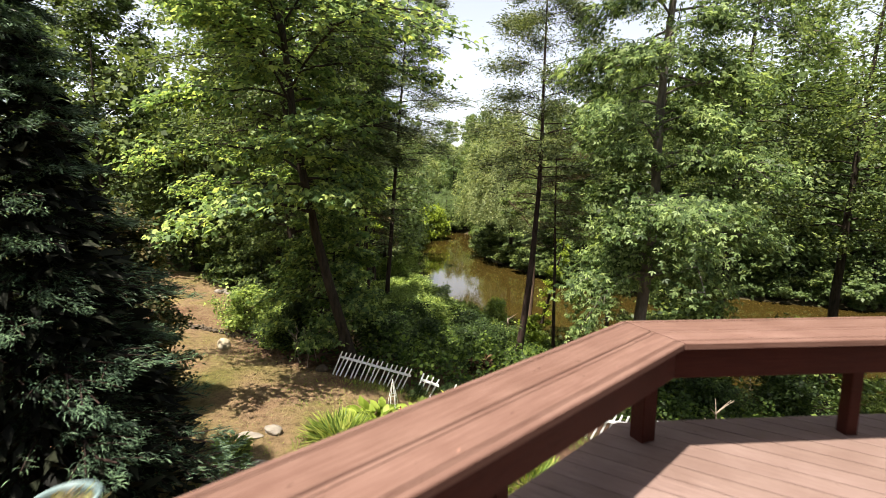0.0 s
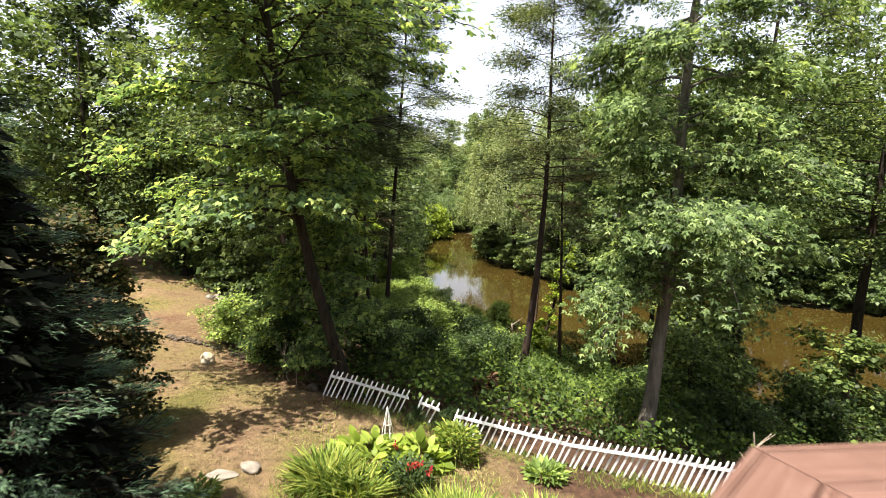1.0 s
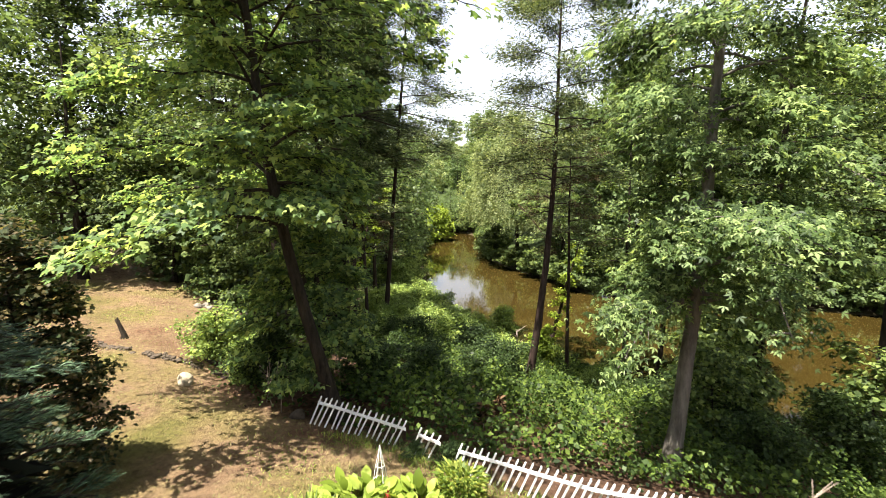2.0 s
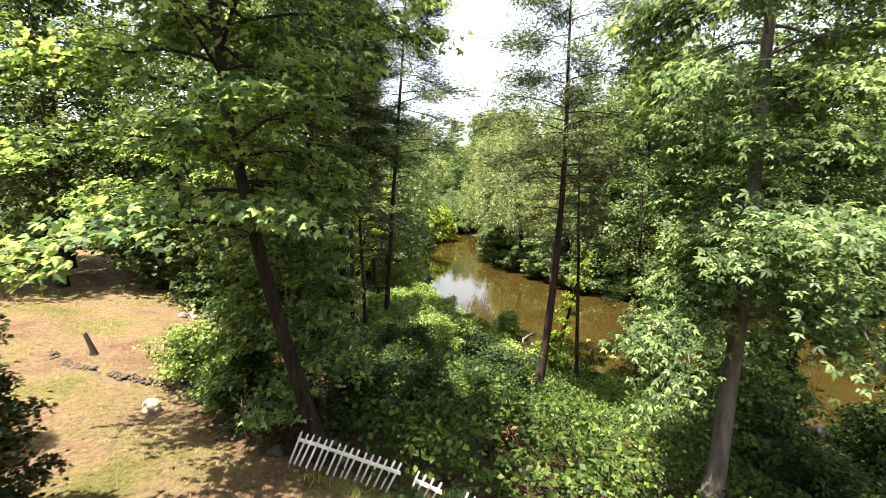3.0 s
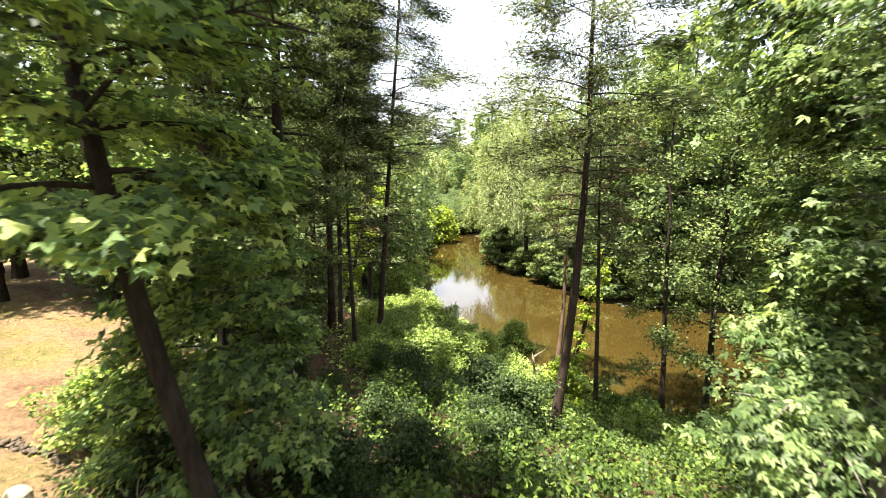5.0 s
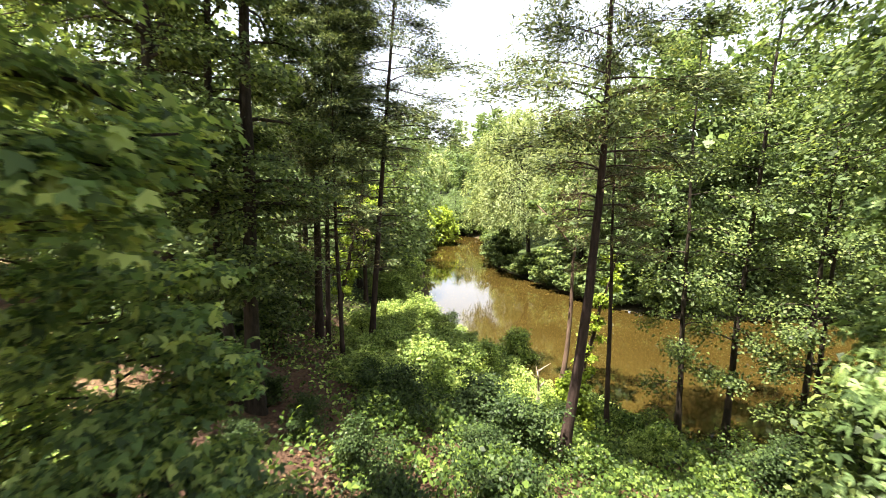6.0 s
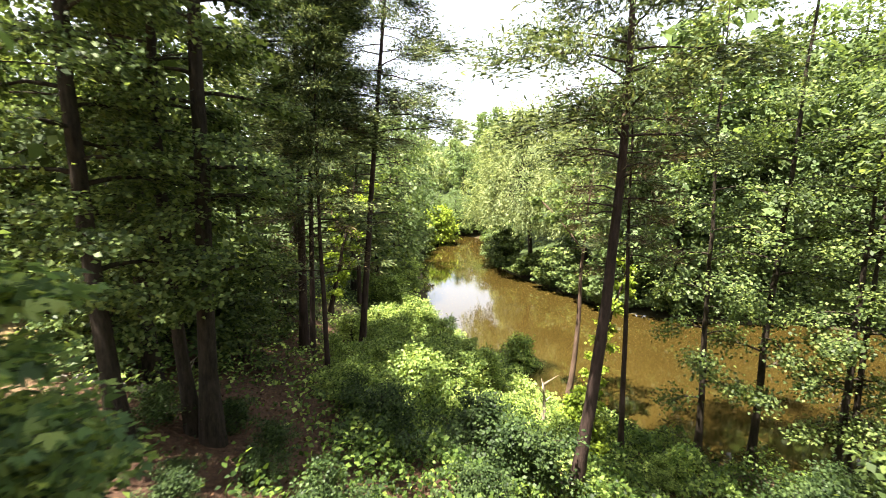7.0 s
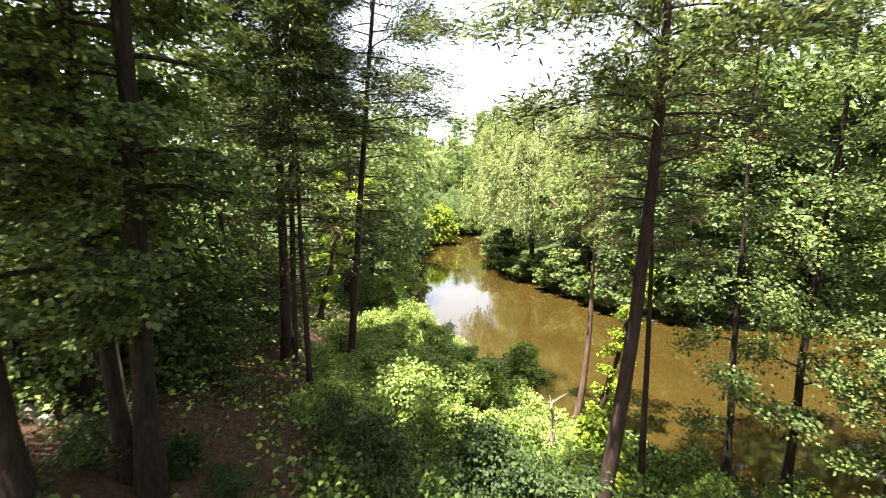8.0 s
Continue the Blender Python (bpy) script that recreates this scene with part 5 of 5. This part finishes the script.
def snag(seed, name, x, y, height, label, r0=0.05):
    """A bare dead sapling with a few stubs."""
    r = np.random.RandomState(seed)
    z = gz(x, y)
    line = trunk_line(r, (x, y, z - 0.1), (x + r.uniform(-0.3, 0.3), y, z + height), 9, 0.05)
    t = [tube(line, np.linspace(r0, r0 * 0.3, 9), 6)]
    for k in range(5):
        st = along(line, r.uniform(0.35, 0.95))
        t.append(tube(branch_line(st, r.uniform(0, 6.28), height * r.uniform(0.15, 0.3), 0.9, 0.1, 5), np.linspace(r0 * 0.5, 0.006, 5), 5))
    v, f = joined(t)
    return tagged(hang(name, raw_mesh(name, v, f, True), M_DEADWOOD), label, "dead tree")


snag(601, "dead_sapling", 6.4, 10.0, 1.7, "bare grey dead sapling by the fence", 0.035)
snag(602, "dead_stick", 5.5, 35.6, 2.4, "bare pale dead stick standing by the water", 0.12)
snag(603, "dead_sapling", -7.2, 27.0, 3.0, "bare pale dead sapling in the shade", 0.06)
for i, (x, y) in enumerate(((-4.3, 14.6), (-4.0, 14.3), (-3.8, 14.8), (-4.6, 14.9))):
    snag(610 + i, "dead_shrub", x, y, 1.1, "thin bare grey stems of a dead shrub", 0.014)
stone(31, -3.5, 14.05, (0.2, 0.16, 0.14), 0.5, "grey rock lying at the end of the fence", "stones", M_DARKSTONE)
for i, (x, y, hh) in enumerate(((1.6, 14.7, 0.95), (1.15, 14.3, 0.8))):
    r = np.random.RandomState(540 + i)
    dp = empty("dry_plant", x, y, gz(x, y), "withered plant with dry brown leaves among green weeds", "plant", "dry plants")
    v, f = tube(np.array([(0, 0, -0.05), (0.03, 0, hh * 0.5), (0, 0.02, hh)]), [0.012, 0.009, 0.004], 5)
    hang("stem", raw_mesh("stem", v, f, True), M_DEADWOOD, dp)
    n = 120
    z = hh * r.uniform(0.45, 1.0, n)
    out = r.normal(0, 1, (n, 3)) * [1, 1, 0.4]
    v, f = leaf_set(r, np.stack([0.015 * r.normal(0, 1, n), 0.015 * r.normal(0, 1, n), z], 1), out, np.array([0, 0, 1.0]) + r.normal(0, 0.5, (n, 3)), 0.2 * r.uniform(0.6, 1.2, n), 0.35)
    hang("leaves", raw_mesh("leaves", v, f), M_LITTER, dp)


def waterside(x, y, lump):
    d = shore_distance(x, y)
    return np.clip((5.5 - d) / 3, 0, 1) * (0.35 + 0.65 * lump)


blanket(109, 30000, 1.0, 13.0, 31, 50, "shore_grass", M_WEED, 0.24, 0.25, waterside, "pale sunlit grass and weeds along the water's edge", "grass", 0.2, 1.0)


def fence_foot(x, y, lump):
    near = np.interp(x, FENCE_X, FENCE_Y) - y
    return np.exp(-(((near - 0.25) / 0.3) ** 2)) * (0.3 + 0.7 * lump)


blanket(107, 26000, -2.6, 6.0, 9.3, 13.2, "edge_grass", M_BLADE, 0.19, 0.03, fence_foot, "long uncut grass along the foot of the fence", "grass", 0.07, 1.4)
blanket(108, 16000, -3.0, 2.6, 8.2, 10.8, "edge_grass", M_BLADE, 0.2, 0.02, lambda x, y, l: np.exp(-(((x + 0.9) ** 2 / 3.0 + (y - 9.1) ** 2 / 0.7)) * 1.1) * l, "tufts of long grass round the flower bed", "grass", 0.08, 1.4)

# an unseen house wall, added behind the deck to hold back sky light
M_SIDING = plain_mat("brown_siding", (0.12, 0.085, 0.06), (0.17, 0.125, 0.09), 3.0, 0.8, 0.2)
bm = bmesh.new()
box(bm, (1.5, -4.1, 1.2), (24, 0.3, 11.6))
tagged(part("wall_house", bm, M_SIDING), "plain brown house wall added out of view to block sky light", "wall", "", "structure")
